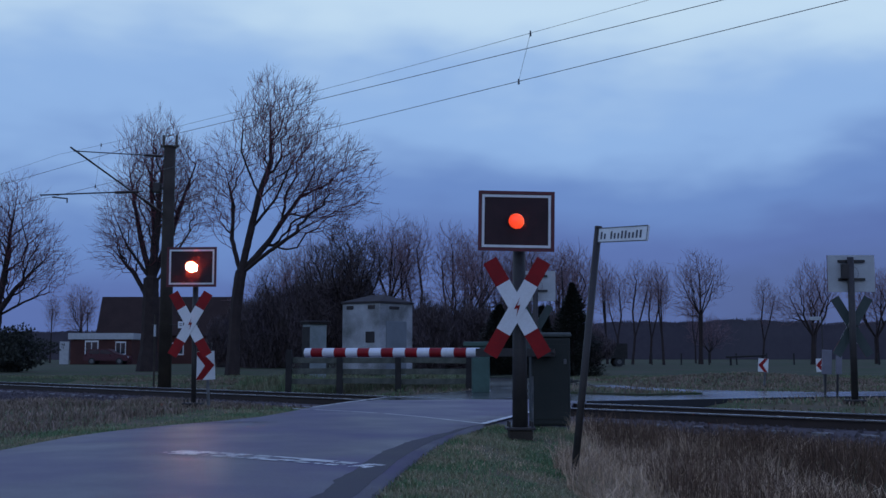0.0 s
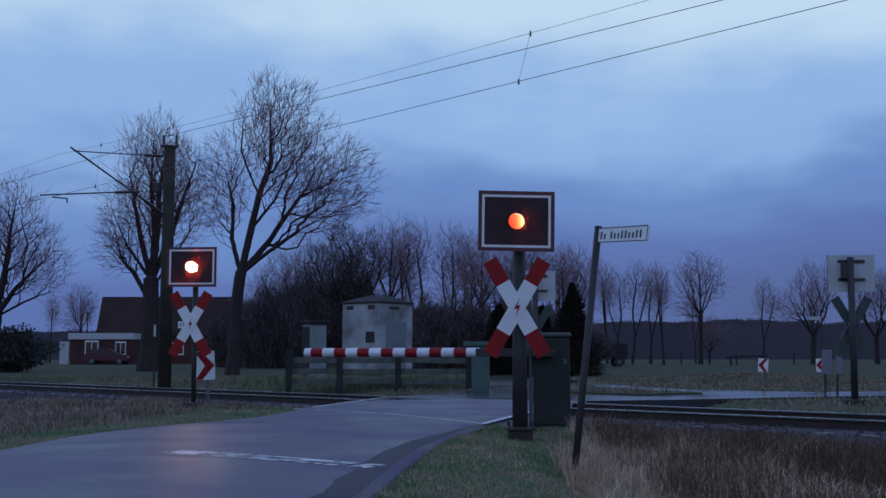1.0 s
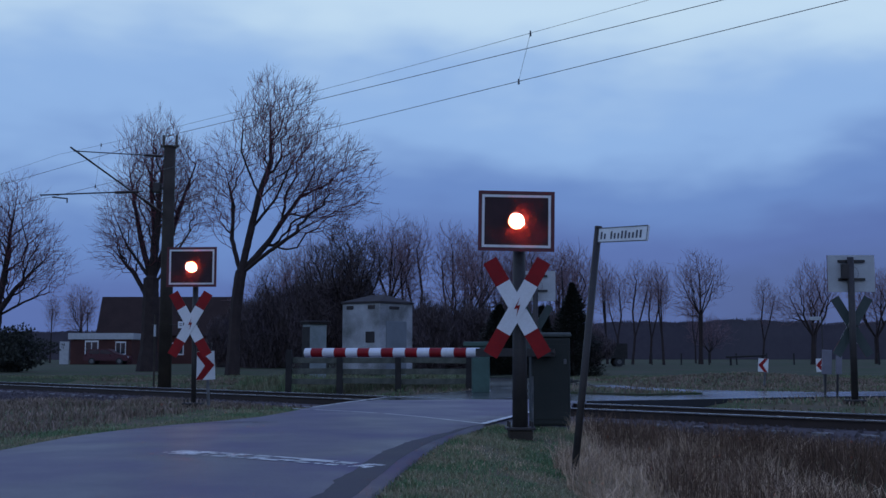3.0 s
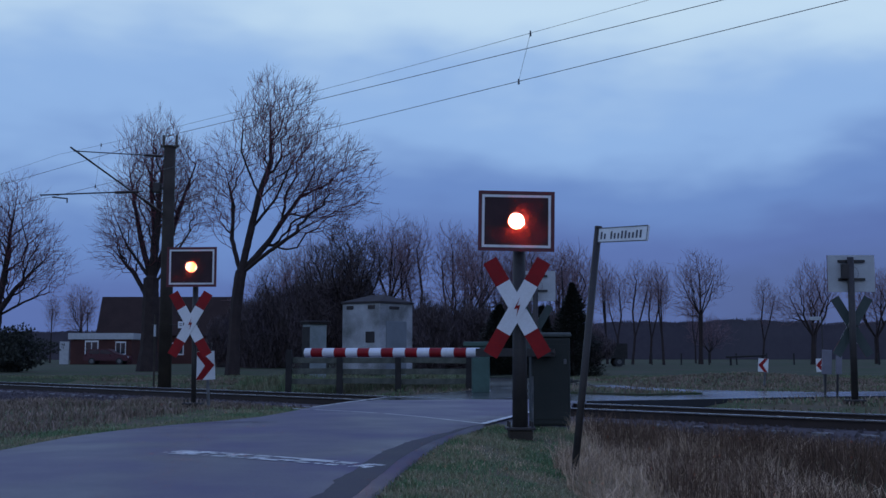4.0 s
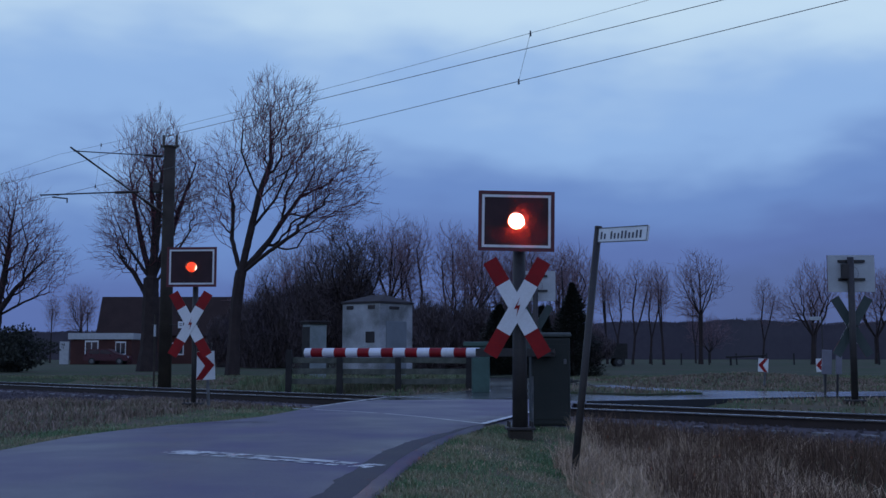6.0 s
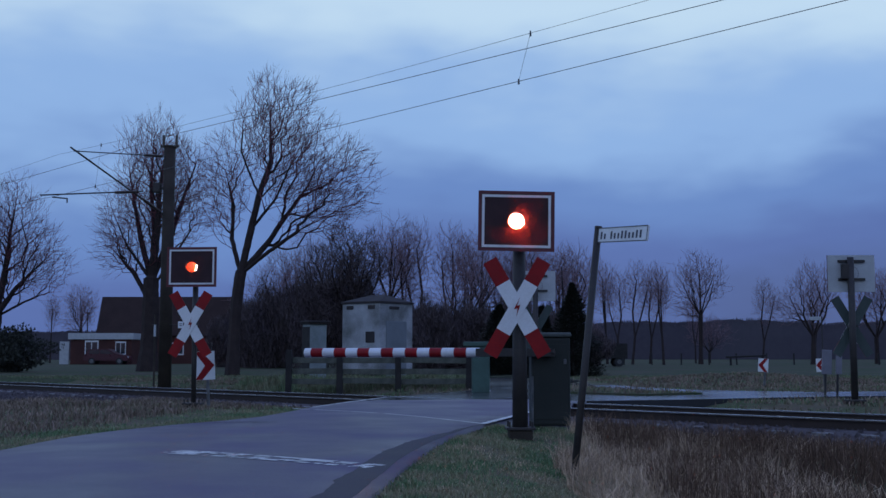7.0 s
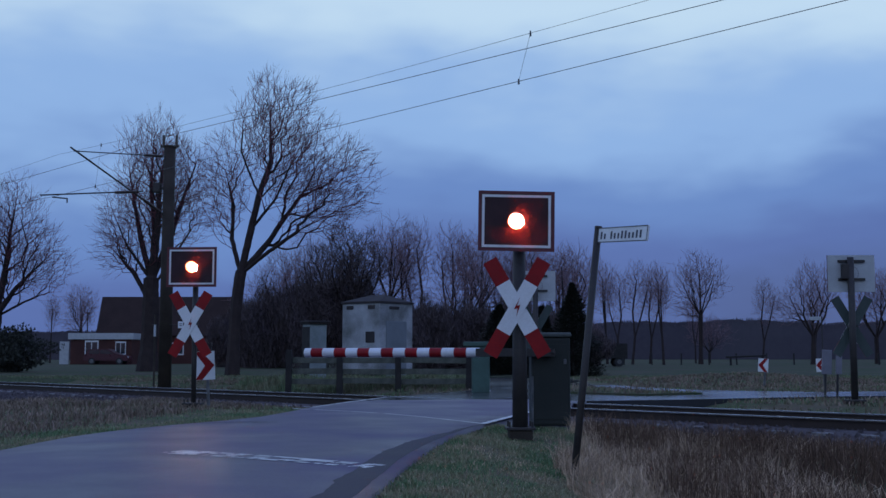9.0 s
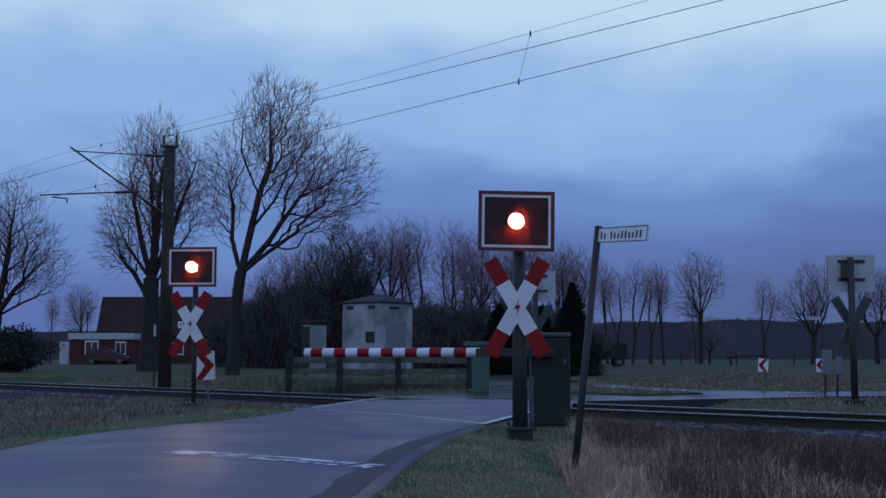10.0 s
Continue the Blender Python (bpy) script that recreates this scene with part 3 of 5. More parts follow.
def mast():
    m = thing("catenary_mast", pose(-8.42, 34.4, -0.3), "round concrete overhead line mast with a cantilever", "mast")
    part("pole", rod((0, 0, -0.1), (0, 0, 7.50), 0.20, 0.175, 20), M["concrete"], m, "weathered concrete pole", smooth=True)
    part("cap", rod((0, 0, 7.50), (0, 0, 7.56), 0.19, 0.19, 20), M["concrete"], m)
    for s in (-0.19, 0.21):
        part("pin_insulator", rod((s, 0, 7.50), (s, 0, 7.90), 0.05, 0.035, 10), M["insulator"], m)
    part("cross_arm", box(0.56, 0.08, 0.06, 0.0, 0, 7.52), M["dark_steel"], m)

    def arm(k, z):
        return Vector((-0.7071 * k, -0.7071 * k, z))
    # top tie, diagonal strut, registration tube and steady arm
    part("top_tie", rod(arm(0.15, 7.22), arm(3.15, 7.0), 0.016), M["dark_steel"], m)
    part("insulator", rod(arm(0.25, 7.215), arm(0.85, 7.17), 0.045), M["insulator"], m)
    part("strut", rod(arm(0.15, 5.42), arm(3.25, 7.10), 0.026), M["dark_steel"], m)
    part("insulator", rod(arm(0.3, 5.5), arm(0.85, 5.80), 0.05), M["insulator"], m)
    part("registration_tube", rod(arm(0.9, 6.06), arm(4.1, 5.62), 0.021), M["dark_steel"], m)
    part("insulator", rod(arm(1.1, 6.03), arm(1.8, 5.93), 0.045), M["insulator"], m)
    part("steady_arm", rod(arm(3.75, 5.60), arm(3.3, 5.60), 0.02), M["dark_steel"], m)
    part("steady_clip", rod(arm(3.3, 5.62), arm(3.3, 5.48), 0.02), M["dark_steel"], m)
    bx = part("switch_gear", box(0.22, 0.3, 0.3, -0.34, -0.05, 6.1, 0.03), M["dark_steel"], m, "dark fittings on the pole")
    part("clamp", box(0.3, 0.12, 0.06, -0.2, -0.04, 6.2), M["dark_steel"], bx)


mast()


def catenary():
    c = thing("overhead_line", pose(0, 0, 0), "thin overhead line wires with droppers above the track", "overhead line")
    A, B = Vector((-11.1, 32.2, 0)), Vector((19.9, -1.9, 0))

    def at(t, z):
        p = A.lerp(B, t)
        return Vector((p.x, p.y, z))

    def mz(t):
        return 6.60 - 0.45 * 4 * t * (1 - t)
    n = 24
    wire("messenger_wire", [at(i / n, mz(i / n)) for i in range(n + 1)], 0.0035, "twisted carrying wire", c)
    wire("contact_wire", [at(0, 5.4), at(1, 5.4)], 0.0055, "copper contact wire", c)
    for t in (0.06, 0.235, 0.405, 0.575, 0.75):
        p, q = at(t, mz(t)), at(t - 0.006, 5.4)
        dr = wire("dropper", [p, q], 0.003, "", c)
        for e in (p, q):
            part("clip", rod(e - Vector((0, 0, 0.05)), e + Vector((0, 0, 0.04)), 0.02, 0.014, 6), M["wire"], dr)
    # feeder along the masts
    fa, fb = Vector((-8.4, 34.3, 7.58)), Vector((24.0, 1.9, 7.58))
    wire("feeder_wire", [fa.lerp(fb, i / n) - Vector((0, 0, 0.12 * 4 * (i / n) * (1 - i / n))) for i in range(n + 1)], 0.0075, "thicker feeder wire", c)
    # the next span, beyond the mast
    e1 = [A.lerp(Vector((-42, 63, 0)), i / 10) + Vector((0, 0, mz(i / 10))) for i in range(11)]
    wire("messenger_wire", e1, 0.0035, "", c)
    wire("contact_wire", [at(0, 5.4), Vector((-42, 63, 5.4))], 0.0055, "", c)
    e2 = [fa.lerp(Vector((-40, 66, 7.58)), i / 10) - Vector((0, 0, 0.3 * 4 * (i / 10) * (1 - i / 10))) for i in range(11)]
    wire("feeder_wire", e2, 0.0075, "", c)


catenary()


# ---- signs ----
def street_sign():
    s = thing("street_sign", pose(1.075, 9.5, -0.27, 0, 6.3, 0), "white street name sign on a leaning dark post", "street sign")
    part("post", rod((0, 0, -0.3), (0, 0, 2.18), 0.031, 0.031, 14), M["dark_steel"], s, "dark leaning steel post", smooth=True)
    part("cap", rod((0, 0, 2.18), (0, 0, 2.195), 0.034, 0.03, 14), M["dark_steel"], s)
    pl = part("plate", box(0.80, 0.016, 0.125, 0.42, 0, -0.062, 0.004), M["white"], s, "white name plate with dark lettering", at=pose(0.0, 0, 2.115, 0, 2, -69))
    part("plate_rim", frame_bars(0.80, 0.125, 0.008, -0.0105, -0.0085), M["steel"], pl, at=pose(0.42, 0, 0))
    part("holder", box(0.05, 0.05, 0.15, 0.0, 0, -0.075, 0.008), M["dark_steel"], pl)
    x = 0.085
    for word in (2, 9):
        for i in range(word):
            part("letter_bar", box(0.024, 0.003, 0.062 if i % 4 in (0, 3) else 0.046, x, -0.0095, -0.035), M["ink"], pl)
            x += 0.0585
        x += 0.05


street_sign()


def chevron(m, label, flip=1, size=0.36, post=0.55):
    s = thing("chevron_sign", m, label, "road sign", "curve marker signs")
    h = size * 1.35
    part("post", rod((0.05, 0.04, -0.2), (0.05, 0.04, post + h * 0.8), 0.028), M["steel"], s)
    pl = part("plate", box(size, 0.012, h, 0, 0, post, 0.0), M["white"], s, "white plate with a red chevron")
    a = flip * size / 2
    arrow = [(-a * 0.85, post + h - 0.004), (-a * 0.2, post + h - 0.004), (a * 0.97, post + h / 2), (-a * 0.2, post + 0.004), (-a * 0.85, post + 0.004), (a * 0.08, post + h / 2)]
    part("chevron", plate(arrow, -0.011, -0.0065), M["red"], pl, "red arrow band")


chevron(pose(-4.165, 20.0, -0.08, 0, -3, 8), "white curve marker with a red chevron, slightly tilted", 1, 0.37, 0.48)
chevron(pose(8.42, 30, 0.1, 0, 4, -20), "small tilted curve marker with a red chevron", -1, 0.26, 0.3)
chevron(pose(10.0, 30, 0.1, 0, -2, -35), "small curve marker with a red chevron beside the road", -1, 0.26, 0.3)


M["lilac_grey"] = mat("dull_grey_board", (0.20, 0.19, 0.22), (0.15, 0.145, 0.165), 4.0, 0.6, 0, 40)


def marker_boards():
    for x, w in ((8.14, 0.23), (8.40, 0.14)):
        s = thing("marker_board", pose(x, 24.2, -0.02, 0, 3, 12), "pale rounded board seen from behind on a thin post", "sign")
        part("plate", box(w, 0.03, 0.52, 0, 0, 0.45, 0.012), M["lilac_grey"], s)
        part("post", rod((0, 0.04, -0.2), (0, 0.04, 0.8), 0.025), M["dark_steel"], s)


marker_boards()


# ---- buildings ----
def transformer_house():
    b = thing("transformer_house", pose(-2.08, 36.0, -0.15, 0, 0, 0), "small grey rendered transformer house with a low dark roof", "building")
    yaw = pose(0, 0, 0, 0, 0, -38)
    body = part("wall", box(1.55, 1.6, 2.60, 0, 0, 0, 0.01), M["render_wall"], b, "stained pale grey rendered walls", at=yaw)
    bm = bmesh.new()
    lo = [bm.verts.new((x, y, 2.605)) for x, y in ((-0.815, -0.84), (0.815, -0.84), (0.815, 0.84), (-0.815, 0.84))]
    mid = [bm.verts.new((v.co.x, v.co.y, 2.66)) for v in lo]
    top = [bm.verts.new((x, 0, 2.90)) for x in (-0.3, 0.3)]
    bm.faces.new(lo[::-1])
    for i in range(4):
        bm.faces.new((lo[i], lo[(i + 1) % 4], mid[(i + 1) % 4], mid[i]))
    bm.faces.new((mid[0], mid[1], top[1], top[0]))
    bm.faces.new((mid[1], mid[2], top[1]))
    bm.faces.new((mid[2], mid[3], top[0], top[1]))
    bm.faces.new((mid[3], mid[0], top[0]))
    part("roof", bm, M["roof_dark"], b, "low dark hipped roof", at=yaw)
    # added dark band that puts the dimness at the wall foot into colour
    part("plinth", box(1.58, 1.63, 0.5, 0, 0, 0.0, 0.01), M["concrete"], b, "dark band added round the foot of the walls", at=yaw)
    door = part("door", box(0.03, 0.98, 2.0, 0.78, 0.0, 0.05, 0.008), M["grey_door"], body, "grey steel door")
    part("vent", box(0.03, 0.46, 0.09, 0.78, -0.1, 2.42, 0.005), M["roof_dark"], body)
    part("vent", box(0.28, 0.03, 0.12, -0.45, -0.805, 2.42, 0.005), M["roof_dark"], body)
    part("vent", box(0.28, 0.03, 0.12, 0.45, -0.805, 2.42, 0.005), M["roof_dark"], body)
    part("hatch", box(0.36, 0.03, 0.34, 0.4, -0.805, 1.38, 0.006), M["roof_dark"], body, "dark louvred hatch")


M["grey_door"] = mat("grey_door_paint", (0.16, 0.18, 0.2), (0.12, 0.135, 0.15), 2.0, 0.6, 0, 30)
transformer_house()


def relay_hut():
    b = thing("relay_hut", pose(-4.42, 39.0, -0.15, 0, 0, -58), "small pale relay hut with a dark overhanging roof", "building")
    body = part("wall", box(0.60, 0.62, 2.1, 0, 0, 0, 0.01), M["hut_wall"], b, "dull pale walls")
    part("roof", box(0.80, 0.78, 0.07, 0, 0, 2.1, 0.02), M["roof_dark"], b)
    part("fascia", box(0.72, 0.70, 0.06, 0, 0, 2.04, 0.01), M["timber"], b)
    part("door", box(0.56, 0.03, 1.9, 0.0, -0.32, 0.06, 0.006), M["timber"], body, "dark door")


M["hut_wall"] = mat("pale_hut_boards", (0.30, 0.34, 0.35), (0.16, 0.19, 0.18), 1.6, 0.85, 0.002, 30, spec=0.2)
relay_hut()


def window(parent, x, y, z, w, h):
    fr = part("window", box(w, 0.08, h, x, y, z, 0.0), M["white"], parent, "white framed window")
    for s in (-1, 1):
        part("pane", box(w * 0.40, 0.02, h * 0.8, x + s * w * 0.23, y - 0.045, z + h * 0.1), M["glass"], fr, "dark glass pane")


def farmhouse():
    h = thing("farmhouse", pose(-29.0, 122, 0.0), "red brick farmhouse with a dark tiled roof", "house")
    wall = part("wall", box(13.2, 9, 3.2, 0, 0, -0.3), M["brick"], h, "dark red brick walls")
    bm = bmesh.new()
    pts = [(-6.9, -4.9, 2.9), (6.9, -4.9, 2.9), (6.9, 4.9, 2.9), (-6.9, 4.9, 2.9), (-6.8, -3.2, 7.0), (6.8, -3.2, 7.0)]
    v = [bm.verts.new(p) for p in pts]
    for f in ((0, 1, 5, 4), (1, 2, 5), (2, 3, 4, 5), (3, 0, 4), (3, 2, 1, 0)):
        bm.faces.new([v[i] for i in f])
    roof = part("roof", bm, M["tile_roof"], h, "brown tiled roof")
    for x in (1.5, 4.5):
        window(wall, x, -4.5, 0.9, 1.3, 1.3)
    a = thing("annex", pose(-33.0, 112, 0.0), "flat-roofed brick annex with white fascia", "house")
    wall = part("wall", box(5.9, 5, 2.6, 0, 0, -0.2), M["brick"], a)
    part("fascia", box(6.3, 5.4, 0.6, 0, 0, 2.4, 0.02), M["grey_back"], a, "pale grey roof fascia")
    window(wall, -0.9, -2.52, 0.7, 1.3, 1.6)
    window(wall, 1.9, -2.52, 0.9, 1.0, 1.3)
    part("side_panel", box(0.9, 0.1, 2.2, -3.6, -2.3, 0), M["grey_back"], a, "pale panel beside the wall")


farmhouse()


def car(m, label, paint):
    c = thing("car", m, label, "car", "parked cars")
    prof = [(-2.1, 0.35), (-2.12, 0.75), (-1.95, 0.95), (-1.6, 1.42), (0.2, 1.45), (0.95, 0.98), (1.95, 0.82), (2.1, 0.6), (2.08, 0.32)]
    bm = plate(prof, -0.85, 0.85)
    bmesh.ops.bevel(bm, geom=list(bm.edges), offset=0.06, segments=2, affect="EDGES")
    body = part("body", bm, paint, c)
    for s in (-1, 1):
        part("side_window", plate([(-1.6, 0.98), (-1.45, 1.35), (-0.6, 1.37), (-0.6, 0.98)], s * 0.86 - 0.005, s * 0.86 + 0.005), M["glass"], body)
        part("side_window", plate([(-0.5, 0.98), (-0.5, 1.37), (0.15, 1.37), (0.7, 0.98)], s * 0.86 - 0.005, s * 0.86 + 0.005), M["glass"], body)
        for x in (-1.3, 1.3):
            w = part("wheel", rod((x, s * 0.88, 0.31), (x, s * 0.68, 0.31), 0.31, 0.31, 20), M["rubber"], c)
            part("rim", rod((x, s * 0.89, 0.31), (x, s * 0.70, 0.31), 0.19, 0.19, 14), M["steel"], w)
    part("headlight", box(0.1, 0.3, 0.12, 2.03, -0.6, 0.62, 0.02), M["white"], body)


car(pose(-31.7, 107.5, 0.02), "dark red estate car parked before the annex", M["car_paint"])
car(pose(-17.3, 107.5, 0.02, 0, 0, 70), "dark car parked by the farmhouse", M["car_paint"])


# ---- small things ----
def field_fence():
    f = thing("field_fence", pose(0, 0, 0), "thin timber posts along the far meadow", "fence")
    for i in range(22):
        x = 14.0 + i * 2.6
        part("post", box(0.12, 0.12, 1.15, 0, 0, -0.1, 0), M["timber"], f, at=pose(x, 104 + 0.2 * (i % 3), 0.0, 0, random.uniform(-3, 3), 0))


field_fence()


def timber_gate():
    g = thing("timber_barrier", pose(26.2, 98, 0.0, 0, -1, 4), "low dark timber pole barrier in the meadow", "barrier")
    part("pole", rod((-1.8, 0, 0.75), (1.8, 0, 0.82), 0.09, 0.07, 10), M["timber"], g)
    for x in (-1.4, 1.3):
        part("post", box(0.16, 0.16, 1.0, x, 0, -0.2, 0.01), M["timber"], g)


timber_gate()


def small_posts():
    p = thing("marker_post", pose(1.05, 13.35, -0.12), "thin pale marker post beside the signal", "post")
    part("shaft", rod((0, 0, -0.1), (0, 0, 0.70), 0.012, 0.014, 10), M["steel"], p)
    q = thing("marker_post", pose(-8.62, 33.9, -0.35), "thin pale cable tube beside the mast", "post")
    part("shaft", rod((0, 0, -0.1), (0, 0, 2.4), 0.03, 0.03, 10), M["concrete"], q)
    part("collar", rod((0, 0, 1.75), (0, 0, 2.1), 0.034, 0.034, 10), M["grey_back"], q, "pale collar")
    n = thing("mast_plate", pose(-7.9, 34.1, 1.65, 0, 0, 10), "small white plate fixed to the mast", "sign")
    part("plate", box(0.15, 0.02, 0.2, 0, 0, 0, 0.004), M["white"], n)
    part("writing_bar", box(0.09, 0.004, 0.02, 0, -0.012, 0.12), M["ink"], n)
    part("writing_bar", box(0.09, 0.004, 0.02, 0, -0.012, 0.07), M["ink"], n)
    part("stay", rod((0, 0.0, 0.1), (-0.35, 0.25, 0.1), 0.012, 0.012, 6), M["dark_steel"], n)
    s = thing("street_sign", pose(32.9, 100, 0.0), "small white name sign on a thin pole far off", "street sign")
    part("post", rod((0.55, 0, -0.1), (0.55, 0, 4.3), 0.05), M["dark_steel"], s)
    part("plate", box(1.0, 0.06, 0.32, 0, 0, 3.95, 0.01), M["grey_back"], s)


small_posts()


def stone(x, y, sx, sy, sz, seed, label, material):
    rng = random.Random(seed)
    bm = bmesh.new()
    bmesh.ops.create_icosphere(bm, subdivisions=2, radius=0.5)
    for v in bm.verts:
        k = 1 + 0.25 * noise.noise(v.co * 2.2 + Vector((seed, 0, 0)))
        v.co = Vector((v.co.x * sx, v.co.y * sy, max(v.co.z, -0.3) * sz)) * k
    ob = part("stone", bm, material)
    ob.matrix_basis = pose(x, y, lift(x, y) + sz * 0.25, 0, 0, rng.uniform(0, 360))
    tagged(ob, label, "stone", "stones by the crossing")


stone(-0.32, 26.2, 0.32, 0.24, 0.16, 3, "pale boulder lying beside the crossing", M["sleeper"])
stone(-0.75, 26.6, 0.22, 0.2, 0.18, 4, "dark mossy boulder lying beside the crossing", M["concrete"])
stone(-2.5, 27.6, 0.4, 0.3, 0.2, 5, "dark mossy boulder at the fence's foot", M["concrete"])
stone(1.0, 26.4, 0.3, 0.22, 0.12, 6, "pale boulder lying beside the crossing", M["sleeper"])


def trailer():
    t = thing("farm_trailer", pose(12.6, 88, 0.0, 0, 0, 3), "dark brown timber farm trailer standing in the meadow", "trailer")
    body = part("bed", box(3.0, 1.8, 1.15, 0, 0, 0.62, 0.02), M["timber"], t, "dark timber sides")
    for i in range(4):
        part("board", box(3.04, 0.03, 0.25, 0, -0.915, 0.64 + 0.28 * i, 0.004), M["timber"], body)
    for x in (-0.9, 0.9):
        for y in (-0.75, 0.75):
            w = part("wheel", rod((x, y - 0.1, 0.36), (x, y + 0.1, 0.36), 0.36, 0.36, 18), M["rubber"], t)
            part("rim", rod((x, y - 0.11, 0.36), (x, y + 0.11, 0.36), 0.18, 0.18, 12), M["steel"], w)


trailer()
# ---- trees ----
def tubes(segs, sides):
    """Joined tapered prisms from (a, b, ra, rb) rows."""
    a = np.array([s[0] for s in segs], float)
    b = np.array([s[1] for s in segs], float)
    ra = np.array([s[2] for s in segs])[:, None]
    rb = np.array([s[3] for s in segs])[:, None]
    d = b - a
    d /= np.linalg.norm(d, axis=1)[:, None] + 1e-9
    up = np.where(np.abs(d[:, 2:3]) > 0.9, np.array([[1.0, 0, 0]]), np.array([[0, 0, 1.0]]))
    u = np.cross(d, up)
    u /= np.linalg.norm(u, axis=1)[:, None] + 1e-9
    w = np.cross(d, u)
    rings = []
    for p, r in ((a, ra), (b, rb)):
        for k in range(sides):
            t = 2 * math.pi * k / sides
            rings.append(p + r * (u * math.cos(t) + w * math.sin(t)))
    v = np.stack(rings, 1).reshape(-1, 3)
    base = (np.arange(len(segs)) * 2 * sides)[:, None]
    f = np.concatenate([np.stack([base[:, 0] + k, base[:, 0] + (k + 1) % sides, base[:, 0] + sides + (k + 1) % sides, base[:, 0] + sides + k], 1) for k in range(sides)])
    return v.tolist(), f.tolist()


def grow(rng, stems, lobes, count, step=0.24):
    """Branches grow from the given stems towards buds scattered through the crown's lobes."""
    pos, par = [], []
    for stem in stems:
        last = -1
        for i, p in enumerate(stem):
            p = np.array(p, float)
            if i == 0:
                last = min(range(len(pos)), key=lambda k: np.sum((pos[k] - p) ** 2)) if pos else -1
                if last >= 0:
                    continue
                pos.append(p)
                par.append(-1)
                last = 0
                continue
            a = pos[last]
            n = max(1, int(np.linalg.norm(p - a) / step))
            for k in range(1, n + 1):
                q = a + (p - a) * k / n + np.array([rng.gauss(0, 0.008) for _ in range(3)]) * (k < n)
                pos.append(q)
                par.append(last)
                last = len(pos) - 1
    buds = []
    volume = [r[0] * r[1] * r[2] for _, r in lobes]
    for (c, r), v in zip(lobes, volume):
        for _ in range(int(count * v / sum(volume))):
            d = Vector((rng.gauss(0, 1), rng.gauss(0, 1), rng.gauss(0, 1))).normalized() * rng.random() ** 0.42
            d *= 0.90 + 0.45 * noise.noise(d * 2.4 + Vector((c[0], 0, c[2])))
            buds.append([c[k] + d[k] * r[k] for k in range(3)])
    buds = np.array(buds)
    fork = np.array(pos[max(range(len(pos)), key=lambda k: par.count(k))])
    buds = buds[np.argsort(np.linalg.norm(buds - fork, axis=1))]
    size = len(pos) + len(buds) * 6
    P, far = np.zeros((size, 3)), np.full(size, 1e9)
    P[:len(pos)] = pos
    for k in range(len(pos)):
        far[k] = 0.0 if par[k] < 0 else far[par[k]] + np.linalg.norm(P[k] - P[par[k]])
    n = len(pos)
    for bud in buds:
        # each bud joins the limb that gives it a short way both to the limb and down to the root
        d = np.linalg.norm(P[:n] - bud, axis=1)
        k = int(np.argmin(d + 0.42 * far[:n]))
        if d[k] < 0.1:
            continue
        a = P[k]
        back = a - P[par[k]] if par[k] >= 0 else np.array([0, 0, 1.0])
        ctrl = a + (0.30 * back / (np.linalg.norm(back) + 1e-6) + 0.42 * (bud - a) / d[k]) * d[k] * 0.6 + np.array([0, 0, -0.05 * d[k]])
        steps = min(6, max(1, int(d[k] / step)))
        last = k
        for i in range(1, steps + 1):
            t = i / steps
            q = (1 - t) ** 2 * a + 2 * t * (1 - t) * ctrl + t * t * bud
            if i < steps:
                q = q + np.array([rng.gauss(0, 0.012) for _ in range(3)])
            P[n] = q
            far[n] = far[last] + np.linalg.norm(q - P[last])
            par.append(last)
            last = n
            n += 1
    return P[:n], par


